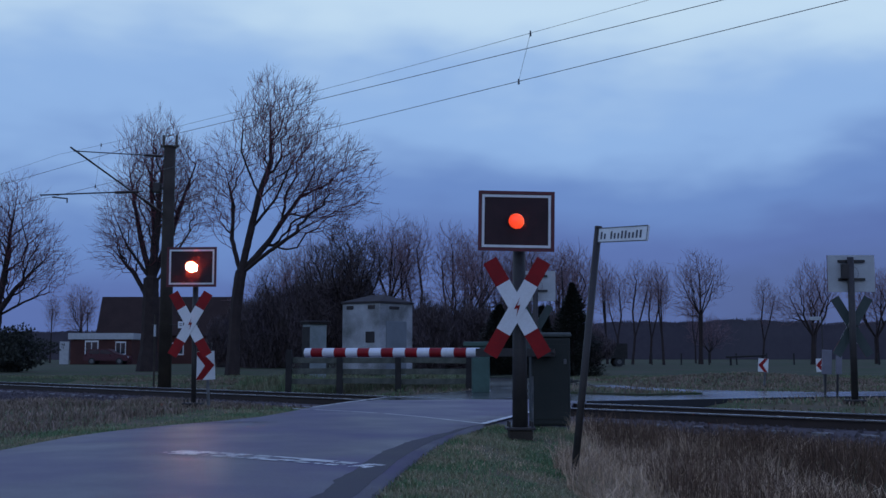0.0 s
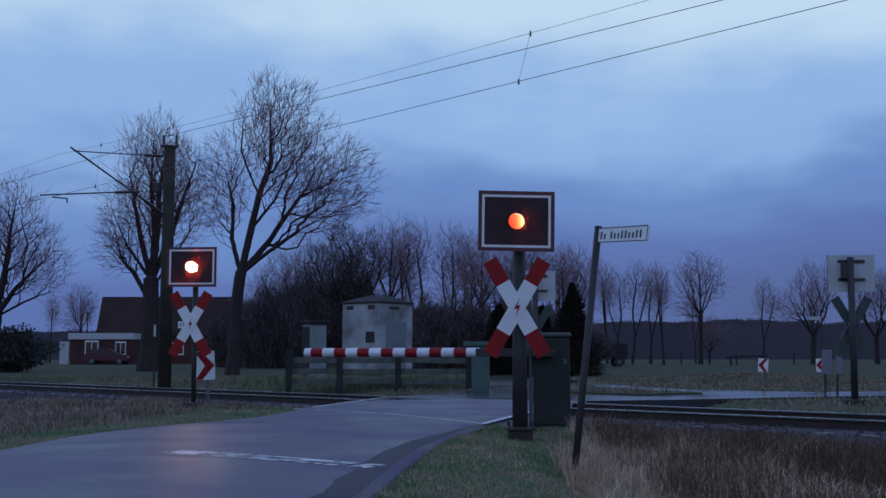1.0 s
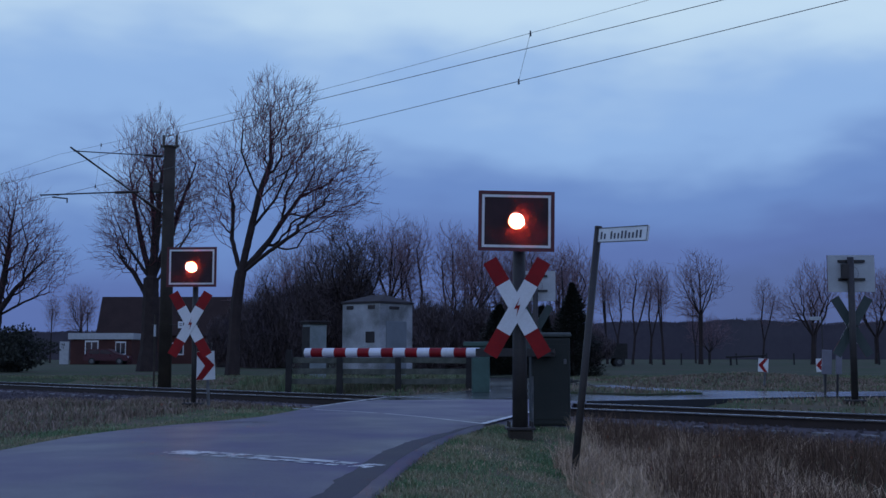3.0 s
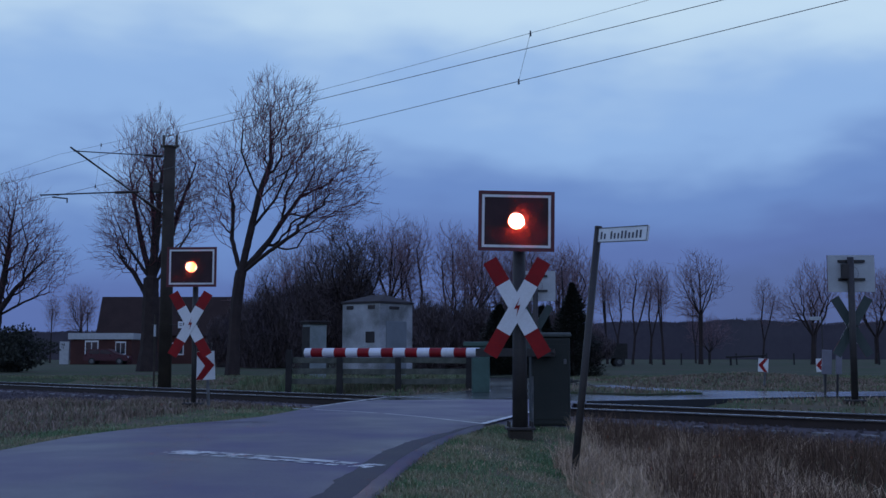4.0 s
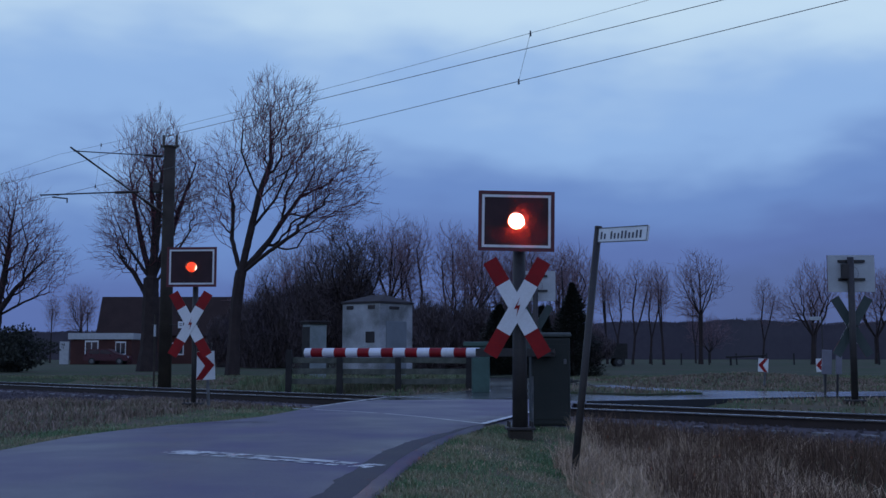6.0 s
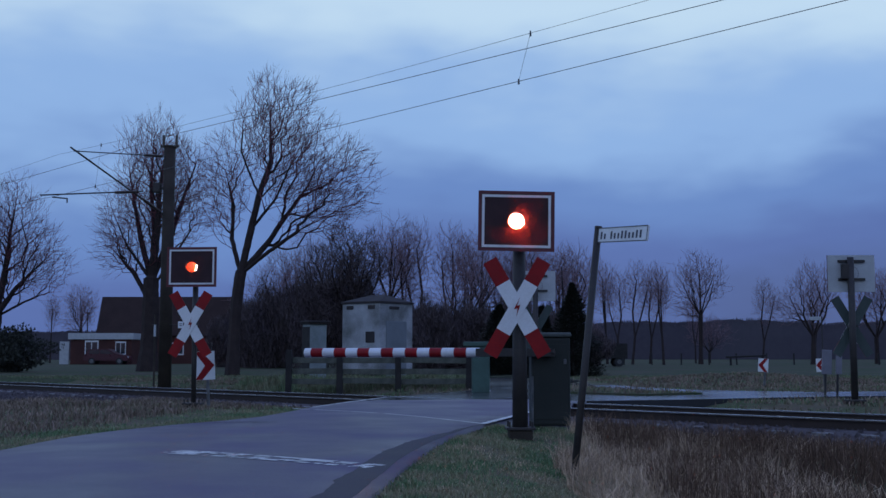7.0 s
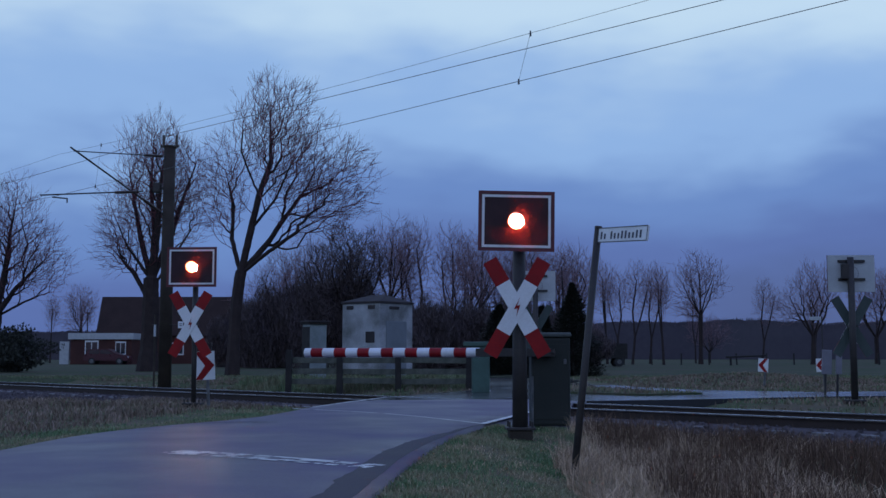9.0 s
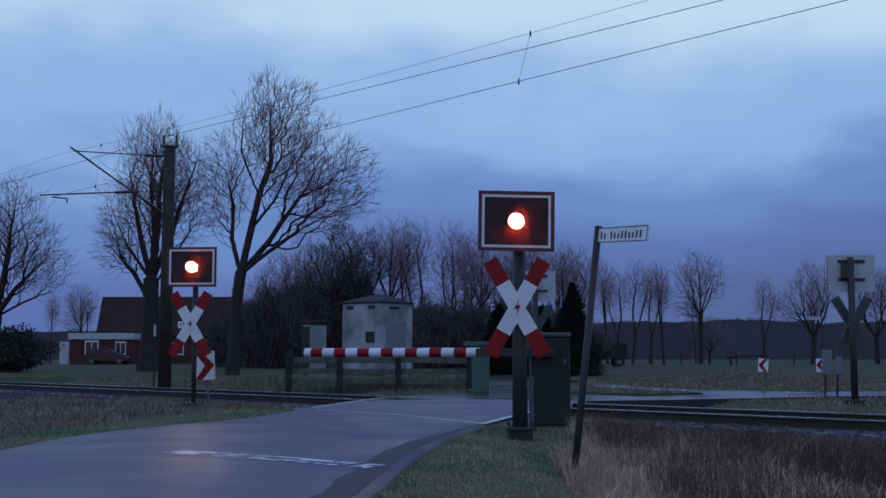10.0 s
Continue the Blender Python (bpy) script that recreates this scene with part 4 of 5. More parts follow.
def bare_tree(m, seed, trunk_r, stems, lobes, count, label, tip=0.006, group="bare trees", step=0.24, shoots=3, shoot=0.42, twig="twig"):
    """Bare deciduous tree: trunk and main stems as given, then branches and fine shoots."""
    rng = random.Random(seed)
    t = thing("tree", m, label, "tree", group)
    P, par = grow(rng, stems, lobes, count, step)
    n = len(P)
    load = np.zeros(n)
    child = np.zeros(n, int)
    for k in range(n - 1, -1, -1):
        if child[k] == 0:
            load[k] = 1.0
        if par[k] >= 0:
            load[par[k]] += load[k]
            child[par[k]] += 1
    power = math.log(load[0]) / math.log(trunk_r / tip)
    rad = tip * load ** (1 / power)
    heir = {}
    for k in range(n):
        if par[k] >= 0 and rad[k] > rad[heir.get(par[k], k)] - 1e-9:
            heir[par[k]] = k

    def width(r, z):
        return r * (1 + 0.35 * max(0.0, 1 - z / 1.2))
    heart = Vector(lobes[0][0]) * 0.75
    wood, twigs = [], []
    for k in range(n):
        if par[k] < 0:
            continue
        a, b = P[par[k]], P[k]
        r0 = rad[par[k]] if heir[par[k]] == k else min(rad[par[k]], rad[k] * 1.3)
        if rad[k] > 0.03:
            # thick pieces run a little into the next one
            wood.append((a, b + (b - a) * min(0.5, 0.3 * rad[k] / step), width(r0, a[2]), width(rad[k], b[2])))
        else:
            twigs.append((a, b, r0, rad[k]))
        if rad[k] < tip * 2.2:
            d0 = Vector(b - a).normalized()
            out = (Vector(b) - heart).normalized()
            for _ in range(shoots if child[k] == 0 else rng.choice((0, 0, 1))):
                d = (d0 + out * 0.5 + Vector((rng.gauss(0, 0.42), rng.gauss(0, 0.42), rng.gauss(0.15, 0.32)))).normalized()
                ln = shoot * rng.uniform(0.5, 1.25)
                p = Vector(b)
                q = p + d * ln * 0.5
                e = q + (d + Vector((rng.gauss(0, 0.2), rng.gauss(0, 0.2), 0.15))).normalized() * ln * 0.5
                twigs += [(tuple(p), tuple(q), tip * 0.85, tip * 0.7), (tuple(q), tuple(e), tip * 0.7, tip * 0.45)]
    raw("trunk", *tubes(wood, 7), M["bark"], t, "dark wet trunk and limbs")
    raw("crown", *tubes(twigs, 3), M[twig], t, "fine bare twigs")
    return t


# the tall tree by the crossing: it forks low, one stem left, the others sweeping to the right
bare_tree(pose(-8.9, 48, 0.0), 3, 0.25,
          [[(0, 0, -0.3), (0.05, 0, 1.5), (0.12, 0.05, 3.0), (0.3, 0, 4.3)],
           [(0.3, 0, 4.3), (-0.15, 0.2, 5.8), (-0.1, 0.3, 7.2), (-0.5, 0.3, 8.8)],
           [(0.3, 0, 4.3), (0.75, -0.2, 6.2), (1.05, -0.2, 7.6), (1.5, 0.0, 9.2), (1.45, 0.1, 11.4)],
           [(0.3, 0, 4.3), (1.3, 0.5, 5.6), (2.1, 0.8, 6.9), (3.0, 0.9, 8.2), (3.6, 0.9, 9.6)],
           [(0.3, 0, 4.3), (1.6, -0.7, 5.2), (3.0, -1.1, 6.1), (4.6, -1.3, 6.9), (5.6, -1.4, 7.4)],
           [(0.75, -0.2, 6.2), (1.9, -1.0, 7.4), (2.7, -1.6, 9.0)],
           [(1.05, -0.2, 7.6), (0.4, -1.0, 9.4), (0.5, -1.2, 10.6)]],
          [((1.75, 0, 10.2), (2.2, 2.6, 3.0)), ((3.7, 0, 8.0), (2.5, 2.6, 2.7)), ((-0.55, 0.2, 8.0), (1.3, 1.9, 2.4))],
          4300, "tall bare roadside tree forking low, limbs sweeping outward", 0.0056, shoots=4, shoot=0.52)
# the tree behind the mast: a thick bole that splits into many steep stems
bare_tree(pose(-15.6, 60, 0.0), 8, 0.46,
          [[(0, 0, -0.3), (0.1, 0, 2.5), (0.1, 0, 4.8)],
           [(0.1, 0, 4.8), (-0.6, 0.2, 7.2), (-1.1, 0.3, 9.6), (-1.5, 0.3, 12.0)],
           [(0.1, 0, 4.8), (0.0, 0.8, 7.4), (-0.3, 1.0, 10.0), (-0.2, 1.0, 12.6)],
           [(0.1, 0, 4.8), (0.5, -0.6, 7.4), (0.7, -0.9, 10.0), (1.0, -0.9, 12.4)],
           [(0.1, 0, 4.8), (1.0, 0.3, 7.2), (1.7, 0.4, 9.6), (2.3, 0.5, 11.4)],
           [(0.1, 0, 4.8), (-1.1, -0.5, 6.6), (-1.9, -0.8, 8.6)],
           [(0.1, 0, 3.6), (-0.9, 0.3, 5.2), (-2.2, 0.4, 6.6)],
           [(0.1, 0, 4.2), (1.2, -0.5, 5.8), (2.4, -0.7, 7.6)]],
          [((0.2, 0, 11.0), (2.1, 2.4, 3.2)), ((-0.6, 0, 8.0), (2.4, 2.4, 2.8)), ((1.6, 0, 9.4), (1.7, 2.2, 3.0)), ((-1.7, 0, 6.4), (1.3, 1.6, 1.4))],
          4600, "tall bare tree with many steep stems from a thick bole", 0.0066, shoot=0.62)
bare_tree(pose(-27.9, 70, 0.0), 21, 0.42,
          [[(0, 0, -0.3), (0.1, 0, 2.0), (0.2, 0, 3.2)],
           [(0.2, 0, 3.2), (0.6, 0.3, 6.0), (0.9, 0.2, 8.6), (1.2, 0.2, 10.6)],
           [(0.2, 0, 3.2), (1.6, -0.4, 5.0), (3.0, -0.5, 6.4), (3.9, -0.6, 7.2)],
           [(0.2, 0, 3.2), (-1.0, 0.3, 5.6), (-1.6, 0.4, 8.2)],
           [(0.2, 0, 3.2), (1.8, 0.6, 4.2), (3.2, 0.8, 4.8)]],
          [((0.6, 0, 8.4), (3.2, 3.2, 3.9)), ((2.7, 0, 6.4), (2.4, 2.6, 2.4)), ((-2.4, 0, 7.0), (2.4, 2.6, 3.0))],
          3600, "bare spreading tree at the field's edge", 0.0072, step=0.28, shoot=0.65)
bare_tree(pose(-6.2, 75, 0.0), 41, 0.36,
          [[(0, 0, -0.3), (0, 0, 3.0)]] + [[(0, 0, 3.0), (1.7 * math.cos(k * 1.05), 1.7 * math.sin(k * 1.05), 5.4), (2.3 * math.cos(k * 1.05), 2.3 * math.sin(k * 1.05), 7.0)] for k in range(6)] + [[(0, 0, 3.0), (0.1, 0, 6.0), (0, 0, 8.0)]],
          [((0, 0, 6.6), (3.1, 2.8, 2.9)), ((-1.6, 0, 4.6), (2.6, 2.4, 2.2))],
          6000, "round dense dark bare tree behind the buildings", 0.010, step=0.3, shoots=3, twig="thicket")


def far_trees():
    """Bare trees in the distance: four kinds, set out along the fields. Their twig colour has haze mixed in."""
    r = random.Random(4)

    def arms(z0, n, out, z1, z2):
        return [[(0, 0, z0), (out * 0.6 * math.cos(k * 6.28 / n), out * 0.6 * math.sin(k * 6.28 / n), z1), (out * math.cos(k * 6.28 / n + 0.3), out * math.sin(k * 6.28 / n + 0.3), z2)] for k in range(n)]
    kinds = [
        bare_tree(pose(25.4, 112, 0.0), 31, 0.20, [[(0, 0, -0.3), (0.1, 0, 4.0), (0.1, 0, 6.6), (0, 0, 9.4)]] + arms(4.6, 5, 1.7, 6.4, 8.2), [((0, 0, 8.2), (2.9, 2.9, 3.1)), ((-1.2, 0, 5.6), (1.9, 1.9, 1.3))], 1500, "broad bare tree along the far field", 0.0095, "far bare trees", 0.34, 2, 0.6, "twig_hazed"),
        bare_tree(pose(35.2, 108, 0.0), 32, 0.22, [[(0, 0, -0.3), (0.1, 0, 2.6)]] + arms(2.6, 5, 2.1, 4.6, 6.8), [((0.2, 0, 7.0), (2.7, 2.7, 3.0)), ((-2.4, 0, 5.2), (1.7, 1.7, 1.8))], 1500, "bare tree with a forked trunk along the far field", 0.0095, "far bare trees", 0.34, 2, 0.6, "twig_hazed"),
        bare_tree(pose(18.6, 120, 0.0), 33, 0.11, [[(0, 0, -0.3), (-0.1, 0, 2.6), (0.3, 0, 5.0), (0.1, 0, 8.0)], [(-0.1, 0, 2.6), (-0.8, 0.2, 5.2), (-1.2, 0.2, 7.6)]], [((0.1, 0, 7.2), (1.3, 1.3, 3.0)), ((-1.1, 0, 7.0), (0.9, 0.9, 2.2))], 620, "thin young bare tree along the far field", 0.0095, "far bare trees", 0.34, 2, 0.7, "twig_hazed"),
        bare_tree(pose(29.6, 126, 0.0), 34, 0.11, [[(0, 0, -0.3), (0, 0, 1.2)]] + arms(1.2, 5, 1.8, 2.4, 3.6), [((0, 0, 3.4), (2.8, 2.4, 2.0))], 900, "low rounded bare bush along the far field", 0.0095, "far bare trees", 0.34, 2, 0.6, "twig_hazed"),
    ]
    rows = [(2, 21.5, 118, 1.0), (2, 31.5, 112, 0.85), (1, 44.0, 115, 1.0), (2, 16.2, 112, 1.05), (2, 47, 118, 1.0), (0, 12.5, 105, 0.95), (1, 10.4, 98, 1.05), (2, 9.5, 92, 1.0),
            (0, 3.0, 90, 1.0), (2, 0.5, 86, 1.1), (2, -1.5, 84, 1.1), (1, 5.5, 92, 0.95), (2, 7.2, 90, 1.05), (0, -4.0, 84, 1.0), (1, -9.6, 80, 0.95), (1, -12.4, 84, 0.9), (2, -2.8, 90, 1.1), (2, 2.0, 96, 1.1),
            (2, 18.0, 108, 1.0), (2, 20.2, 104, 0.95), (1, 51, 112, 0.95), (2, 40, 122, 0.8), (3, 15.0, 118, 0.9), (2, -45, 130, 0.8), (0, -41, 128, 0.8), (2, -38, 120, 0.7), (1, 1.4, 84, 0.9), (0, 6.6, 96, 1.0), (2, 27.6, 124, 0.75)]
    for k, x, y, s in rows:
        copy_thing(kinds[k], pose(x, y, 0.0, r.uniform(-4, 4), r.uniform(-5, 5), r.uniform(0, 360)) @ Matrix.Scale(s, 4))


far_trees()


def leaves(rng, n, centre, size, leaf, slim=1.0):
    """Small upright tufts scattered through a lumpy volume."""
    vs, fs = [], []
    c, s = np.array(centre), np.array(size)
    for i in range(n):
        d = np.array([rng.gauss(0, 1), rng.gauss(0, 1), rng.gauss(0, 1)])
        d /= np.linalg.norm(d) + 1e-9
        k = rng.random() ** 0.45 * (0.8 + 0.35 * noise.noise(Vector((d[0] * 2.1 + centre[0], d[1] * 2.1, d[2] * 2.1))))
        p = c + d * s * k
        p[2] = max(p[2], 0.02)
        a = rng.uniform(0, 6.28)
        h, w = leaf * rng.uniform(0.6, 1.6), leaf * rng.uniform(0.3, 0.7) * slim
        t = np.array([rng.gauss(0, 0.5), rng.gauss(0, 0.5), 1.0])
        t *= h / np.linalg.norm(t)
        e = np.array([math.cos(a), math.sin(a), rng.uniform(-0.4, 0.4)]) * w
        b = len(vs)
        vs += [tuple(p - e), tuple(p + e), tuple(p + t)]
        fs.append((b, b + 1, b + 2))
    return vs, fs


def shrub(name, label, centre, size, n, leaf, material, seed, kind="", cat="bush", slim=1.0):
    rng = random.Random(seed)
    vs, fs = leaves(rng, n, (0, 0, centre[2]), size, leaf, slim)
    t = thing(name, pose(centre[0], centre[1], 0), label, cat, kind=kind)
    raw("foliage", vs, fs, material, t)
    segs = [((0, 0, -0.2), (rng.uniform(-0.5, 0.5) * size[0], rng.uniform(-0.5, 0.5) * size[1], centre[2] + size[2] * 0.5), 0.05, 0.015) for _ in range(9)]
    raw("stems", *tubes(segs, 4), M["bark"], t)


shrub("hedge", "dense dark evergreen hedge beside the field", (-23.5, 58, 0.9), (4.2, 2.2, 1.8), 16000, 0.12, M["hedge"], 1)
shrub("hedge", "dense dark evergreen hedge beside the field", (-30.5, 60, 1.2), (4.2, 2.2, 1.9), 16000, 0.12, M["hedge"], 2)
for i, (x, y, zc, sx, sz) in enumerate([(-14.5, 82, 2.0, 3.2, 3.0), (-11.6, 76, 2.5, 3.2, 3.7), (-8.9, 75, 2.9, 3.0, 3.9), (-6.3, 76, 3.2, 3.0, 4.2), (-3.5, 74, 2.0, 2.8, 2.9), (-0.9, 73, 2.0, 2.6, 2.8),
                                        (1.7, 74, 1.9, 2.6, 2.8), (4.3, 73, 2.0, 2.6, 2.9), (6.9, 74, 1.8, 2.6, 2.5), (9.4, 76, 1.2, 2.4, 1.5)]):
    shrub("thicket", "dark tangled thicket behind the buildings", (x, y, zc), (sx, 2.5, sz), 24000, 0.34, M["thicket"], 20 + i, slim=0.12)


def conifer(x, y, h, w, seed):
    """Dense dark evergreen: needled tufts over a lumpy, blunt cone."""
    rng = random.Random(seed)
    t = thing("conifer", pose(x, y, -0.05), "dark dense conifer behind the cabinets", "tree", "conifers")
    vs, fs = [], []
    for k in range(20000):
        z = rng.random() ** 1.15 * h
        a = rng.uniform(0, 6.28)
        lump = 1 + 0.7 * noise.noise((math.cos(a) * 1.6, math.sin(a) * 1.6 + seed, z * 1.5))
        rad = w * max(0.0, 1 - (z / h) ** 1.25) ** 0.85 * lump * rng.uniform(0.45, 1.0)
        p = Vector((rad * math.cos(a), rad * math.sin(a), z))
        o = Vector((math.cos(a) + rng.gauss(0, 0.4), math.sin(a) + rng.gauss(0, 0.4), rng.uniform(0.1, 0.9))) * 0.085
        e = Vector((-math.sin(a), math.cos(a), rng.uniform(-0.5, 0.5))) * 0.034
        b = len(vs)
        vs += [tuple(p - e), tuple(p + e), tuple(p + o)]
        fs.append((b, b + 1, b + 2))
    raw("foliage", vs, fs, M["hedge"], t)
    part("trunk", rod((0, 0, -0.2), (0, 0, h * 0.9), 0.1, 0.01, 8), M["bark"], t)


for x, y, h, w, k in ((5.25, 46, 3.8, 1.3, 50), (4.1, 47, 2.9, 1.1, 51), (2.5, 50, 3.1, 1.2, 52)):
    conifer(x, y, h, w, k)


def far_wood():
    """The dark wood along the horizon."""
    rng = random.Random(77)
    vs, fs = [], []
    for x0, x1, y, h in ((15, 340, 260, 10.2), (-270, 20, 240, 7.0)):
        n = int((x1 - x0) / 0.5)
        base = len(vs)
        for i in range(n + 1):
            x = x0 + (x1 - x0) * i / n
            top = h * (0.84 + 0.12 * noise.noise((x * 0.05, 0, 0)) + 0.09 * noise.noise((x * 0.22, 1, 0)) + 0.04 * noise.noise((x * 1.2, 2, 0)))
            vs += [(x, y, -1), (x, y + 0.3, top * 0.6), (x, y + 0.6, top), (x, y + 14, top)]
        for i in range(n):
            for k in range(3):
                c = base + i * 4 + k
                fs.append((c, c + 4, c + 5, c + 1))
        for i in range(5000):
            x = rng.uniform(x0, x1)
            top = h * (0.84 + 0.12 * noise.noise((x * 0.05, 0, 0))) * rng.uniform(0.95, 1.07)
            w = rng.uniform(0.05, 0.3)
            b = len(vs)
            vs += [(x - w, y + 0.5, top * 0.86), (x + w, y + 0.5, top * 0.86), (x + rng.uniform(-0.4, 0.4), y + 0.6, top)]
            fs.append((b, b + 1, b + 2))
    tagged(raw("far_wood", vs, fs, M["wood_far"]), "dark bare wood along the horizon", "woodland", kind="stuff")


far_wood()


# ---- ground cover ----
def inside(x, y, pts):
    c = False
    for i in range(len(pts)):
        (a, b), (d, e) = pts[i], pts[i - 1]
        if (b > y) != (e > y) and x < (d - a) * (y - b) / (e - b) + a:
            c = not c
    return c


ROAD_OUT = LEFT + RIGHT[::-1]
FAR_OUT = [(-1.08, 23.0), (2.64, 20.9), (4.4, 21.5), (8.0, 23.2), (14, 24.6), (40, 28), (40, 32), (14, 27.2), (8.4, 26.2), (6.3, 27.4), (5.2, 30), (4.6, 35), (4.4, 60), (1.4, 60), (1.2, 36), (0.9, 28)]


def blades(name, label, n, area, height, material, seed, width=0.006, bend=0.5, clump=0.5, test=None):
    rng = random.Random(seed)
    vs, fs = [], []
    x0, x1, y0, y1 = area
    made = 0
    for _ in range(n * 3):
        if made >= n:
            break
        x, y = rng.uniform(x0, x1), rng.uniform(y0, y1)
        if noise.noise((x * 1.3, y * 1.3, seed)) * 0.5 + 0.5 < rng.random() * clump * 1.4:
            continue
        v = (x - TRACK.x) * ACROSS.x + (y - TRACK.y) * ACROSS.y
        if abs(v) < (1.55 if (-8 < x < -1.0 or x > 2.2) and v < 0 else 2.35) or inside(x + rng.gauss(0, 0.05), y, ROAD_OUT) or (inside(x, y, FAR_OUT) and not inside(x, y, ISLE)) or (test and not test(x, y)):
            continue
        made += 1
        z = (0.02 if inside(x, y, ISLE) else lift(x, y)) - 0.01
        h = height * rng.uniform(0.4, 1.2) * (0.75 + 0.5 * noise.noise((x * 0.8, y * 0.8, 9 + seed)))
        a = rng.uniform(0, 6.28)
        e = Vector((math.cos(a), math.sin(a), 0)) * width
        b = rng.uniform(0, 6.28)
        k = Vector((math.cos(b), math.sin(b), 0)) * h * rng.uniform(0, bend)
        p = Vector((x, y, z))
        m = p + k * 0.35 + Vector((0, 0, h * 0.6))
        t = p + k + Vector((0, 0, h * rng.uniform(0.75, 1)))
        i = len(vs)
        vs += [tuple(p - e), tuple(p + e), tuple(m + e * 0.7), tuple(m - e * 0.7), tuple(t)]
        fs += [(i, i + 1, i + 2, i + 3), (i + 3, i + 2, i + 4)]
    tagged(raw(name, vs, fs, material), label, "grass", kind="stuff")


THIN = random.Random(19)


def bank(x, y):
    """Bleached grass stands thick near the sign and thins out towards the weeds."""
    if THIN.random() > max(0.03, min(1.0, 1.2 - (x - 1.3) * 0.52 + 0.6 * noise.noise((x, y, 5)))):
        return False
    return x > 1.0 + 0.16 * (y - 9.5) + 0.35 * noise.noise((x * 2, y * 2, 8)) and (y > 9.3 or x > 0.95)


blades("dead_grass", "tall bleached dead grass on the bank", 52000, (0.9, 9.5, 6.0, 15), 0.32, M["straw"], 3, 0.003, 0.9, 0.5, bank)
blades("weeds", "dark dead weeds along the railway bank", 52000, (1.6, 10.5, 6.0, 18.0), 0.40, M["bramble"], 4, 0.004, 0.6, 0.8)
blades("grass", "short damp green grass on the verge", 60000, (-0.6, 2.2, 5.5, 15), 0.065, M["grass"], 5, 0.004, 1.1, 0.3)
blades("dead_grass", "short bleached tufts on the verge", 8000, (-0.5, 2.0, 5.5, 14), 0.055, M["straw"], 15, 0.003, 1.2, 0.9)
blades("grass", "short damp green grass beside the lane", 30000, (-14, -2, 9.5, 26), 0.06, M["grass"], 6, 0.008, 1.1, 0.3)
blades("dead_grass", "dull dead grass beside the track", 34000, (-16, -2.4, 11.5, 30), 0.16, M["straw_dull"], 7, 0.009, 1.2, 0.8, lambda x, y: x < -4.3 + (y - 14) * 0.12)
blades("grass", "green grass along the lane's edge", 22000, (-6.5, -2, 8.5, 20), 0.07, M["grass"], 16, 0.006, 1.1, 0.3, lambda x, y: rim(LEFT, y) - x < 0.9)
blades("grass", "damp grass beyond the track", 70000, (-20, 22, 19, 46), 0.10, M["meadow_blade"], 8, 0.014, 1.1, 0.3)
blades("dead_grass", "dull dead grass beyond the track", 30000, (-18, 20, 19, 40), 0.15, M["straw_dull"], 9, 0.016, 1.1, 0.9, lambda x, y: not (-6 < x < 0.5 and y > 29))
blades("dead_grass", "bleached grass on the low mound", 5000, (6.2, 12.5, 30.5, 37), 0.14, M["straw_dull"], 10, 0.014, 1.2, 0.7)
blades("grass", "tall rank grass behind the fence", 16000, (-6, 0.7, 29.0, 35.0), 0.42, M["meadow_blade"], 17, 0.012, 0.7, 0.3)
blades("weeds", "thin dark weed stalks beside the rails", 160, (2.6, 9, 15.5, 19.5), 0.55, M["bramble"], 12, 0.006, 0.4, 0.5)


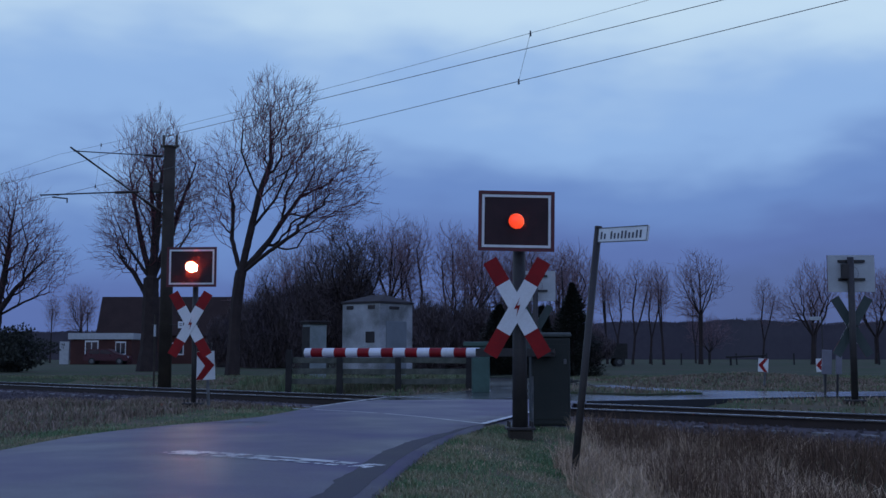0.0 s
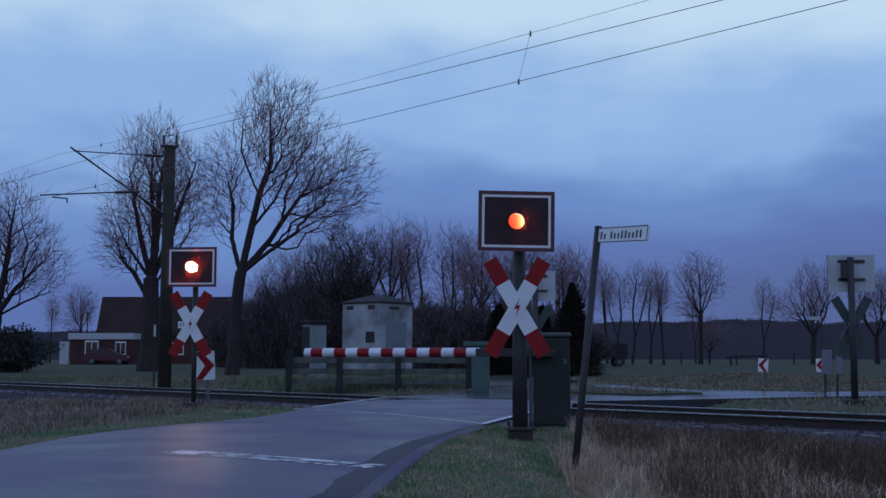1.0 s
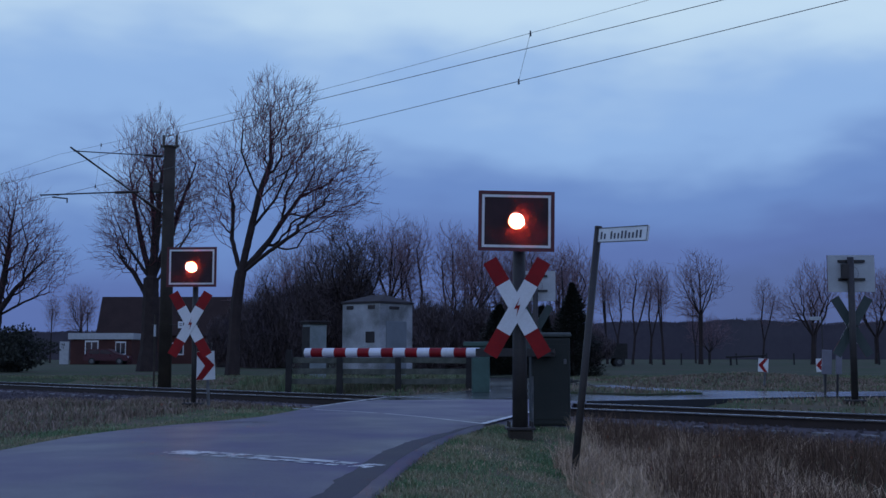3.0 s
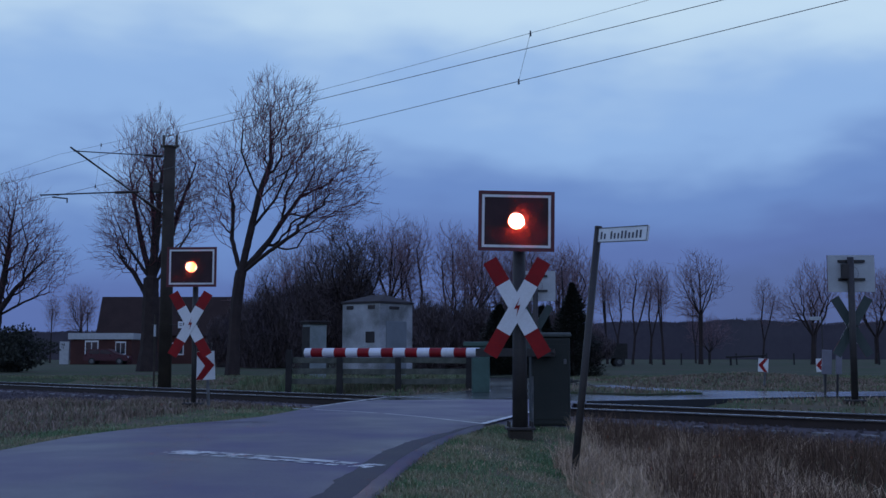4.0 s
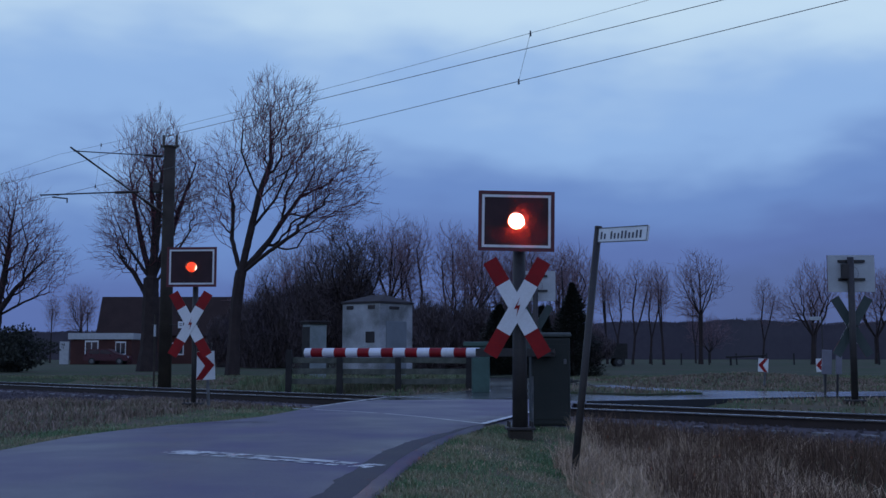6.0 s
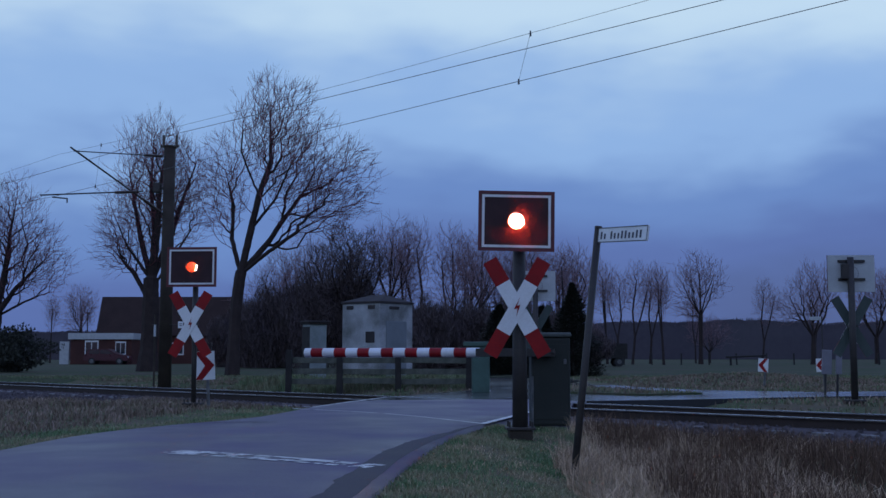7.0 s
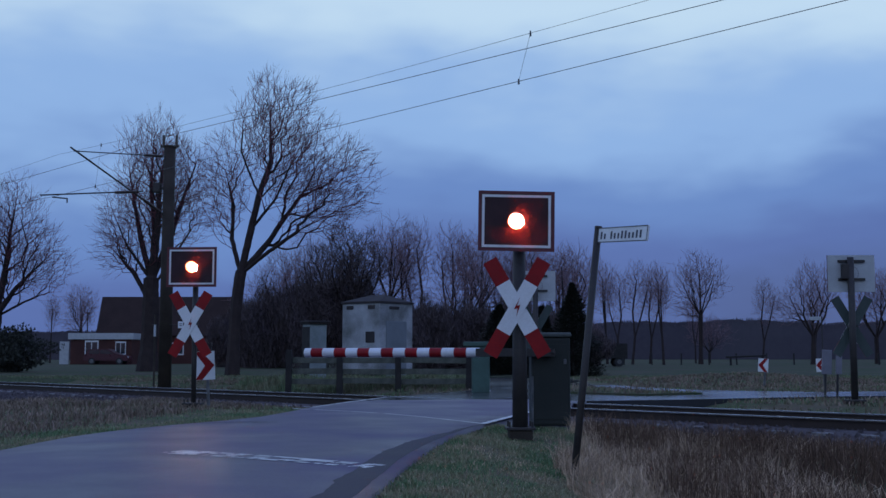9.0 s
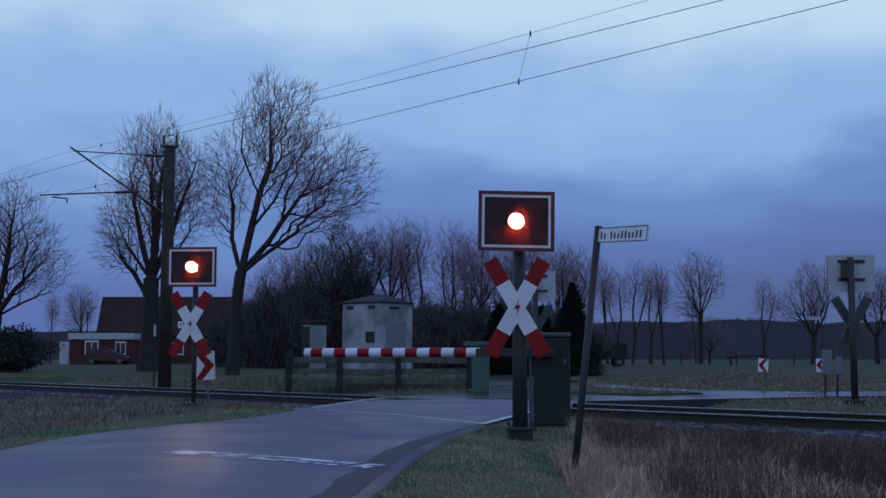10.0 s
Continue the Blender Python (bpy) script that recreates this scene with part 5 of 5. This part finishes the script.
# ---- road markings ----
def markings():
    def strip(name, a, b, w, label, gaps=()):
        a, b = Vector((*a, 0)), Vector((*b, 0))
        d = (b - a).normalized()
        s = Vector((-d.y, d.x, 0)) * w / 2
        bm = bmesh.new()
        for t0, t1 in gaps or ((0, 1),):
            p, q = a.lerp(b, t0), a.lerp(b, t1)
            n = max(2, int((q - p).length / 0.15))
            row = []
            for i in range(n + 1):
                c = p.lerp(q, i / n)
                k = 1 + 0.35 * noise.noise((c.x * 6, c.y * 6, 1))
                pair = []
                for sgn in (-1, 1):
                    o = c + s * sgn * k
                    pair.append(bm.verts.new((o.x, o.y, camber(o.x, o.y) + 0.004)))
                row.append(pair)
            for i in range(n):
                bm.faces.new((row[i][0], row[i + 1][0], row[i + 1][1], row[i][1]))
        bmesh.ops.recalc_face_normals(bm, faces=bm.faces)
        for f in bm.faces:
            if f.normal.z < 0:
                f.normal_flip()
        tagged(part(name, bm, M["paint_white"]), label, "road marking", kind="structure")
    # stop line, worn away in flakes
    a, b = Vector((-2.26, 9.50, 0)), Vector((-0.50, 8.50, 0))
    d = (b - a).normalized()
    s = Vector((-d.y, d.x, 0))
    vs, fs = [], []
    n, m = 240, 22
    for i in range(n):
        for j in range(m):
            t, w = (i + 0.5) / n, (j + 0.5) / m - 0.5
            n1 = noise.noise((t * 14, w * 3.5, 4)) + 0.4 * noise.noise((t * 60, w * 8, 7))
            if t < 0.17 or t > 0.93:
                keep = n1 > -0.22 and abs(w) < 0.47 - 0.12 * noise.noise((t * 40, 1, 1))
            elif abs(w) > 0.24:
                keep = noise.noise((t * 22, 3 if w > 0 else 9, 2)) > (-0.28 if w > 0 else -0.05) and abs(w) < 0.44
            else:
                keep = n1 > 0.12
            if not keep or 0.885 < t < 0.925:
                continue
            k = len(vs)
            for di, dj in ((0, 0), (1, 0), (1, 1), (0, 1)):
                o = a.lerp(b, (i + di) / n) + s * 0.33 * ((j + dj) / m - 0.5)
                vs.append((o.x, o.y, camber(o.x, o.y) + 0.004))
            fs.append((k, k + 1, k + 2, k + 3))
    tagged(raw("road_marking", vs, fs, M["paint_white"]), "worn flaking white stop line on wet asphalt", "road marking", kind="structure")
    strip("road_marking", (-2.35, 17.9), (0.52, 13.85), 0.07, "thin worn white line along the crossing", ((0, 0.1), (0.14, 0.5), (0.54, 1)))
    strip("road_marking", (-2.1, 18.3), (-1.12, 22.8), 0.09, "white edge line of the lane")
    strip("road_marking", (0.5, 13.95), (1.5, 17.6), 0.09, "white edge line of the lane")


markings()


# ---- sleepers and ballast stones ----
def sleepers():
    bm = box(0.26, 2.6, 0.2, 0, 0, -0.36, 0.015)
    first = part("sleeper", bm, M["sleeper"], BED)
    us = [u * 0.62 for u in range(-40, 110)]
    for i, u in enumerate(us):
        ob = first if i == 0 else new("sleeper", first.data)
        ob.parent = BED
        ob.matrix_basis = pose(u, random.uniform(-0.02, 0.02), 0.012, 0, 0, random.uniform(-0.5, 0.5))
    rng = random.Random(2)
    vs, fs = [], []
    for _ in range(46000):
        u = rng.uniform(-16, 45)
        if -1.5 < u < 3.2:
            continue
        v = rng.choice((-1, 1)) * rng.uniform(0.0, 2.45) if rng.random() < 0.4 else -rng.uniform(1.25, 2.45) if rng.random() < 0.72 else rng.uniform(1.25, 2.45)
        z = float(np.interp(v, [q[0] for q in BED_PROFILE], [q[1] for q in BED_PROFILE])) - (0.02 if abs(v) < 1.14 else 0.0)
        s = rng.uniform(0.025, 0.06)
        c = Vector((u, v, z + s * 0.1))
        b = len(vs)
        for d in ((1, 0, 0), (-0.5, 0.9, 0), (-0.5, -0.9, 0), (0.1, 0.1, 0.9)):
            vs.append(tuple(c + Vector((d[0] + rng.uniform(-0.3, 0.3), d[1] + rng.uniform(-0.3, 0.3), d[2])) * s))
        fs += [(b, b + 1, b + 3), (b + 1, b + 2, b + 3), (b + 2, b, b + 3)]
    st = raw("ballast_stone", vs, fs, M["ballast"], BED)
    tagged(st, kind="stuff")


sleepers()


def motions():
    """The shade added in each lit lamp turns once in 1.077 seconds, which makes the lamp flash."""
    for shade, first in SHADES:
        rows = []
        for i in range(101):
            t = i / 10
            rows.append((t, pose(0, 0.21, 0, 0, 0, 360 * (t - first) / 1.077)))
        walk(shade, rows)


motions()
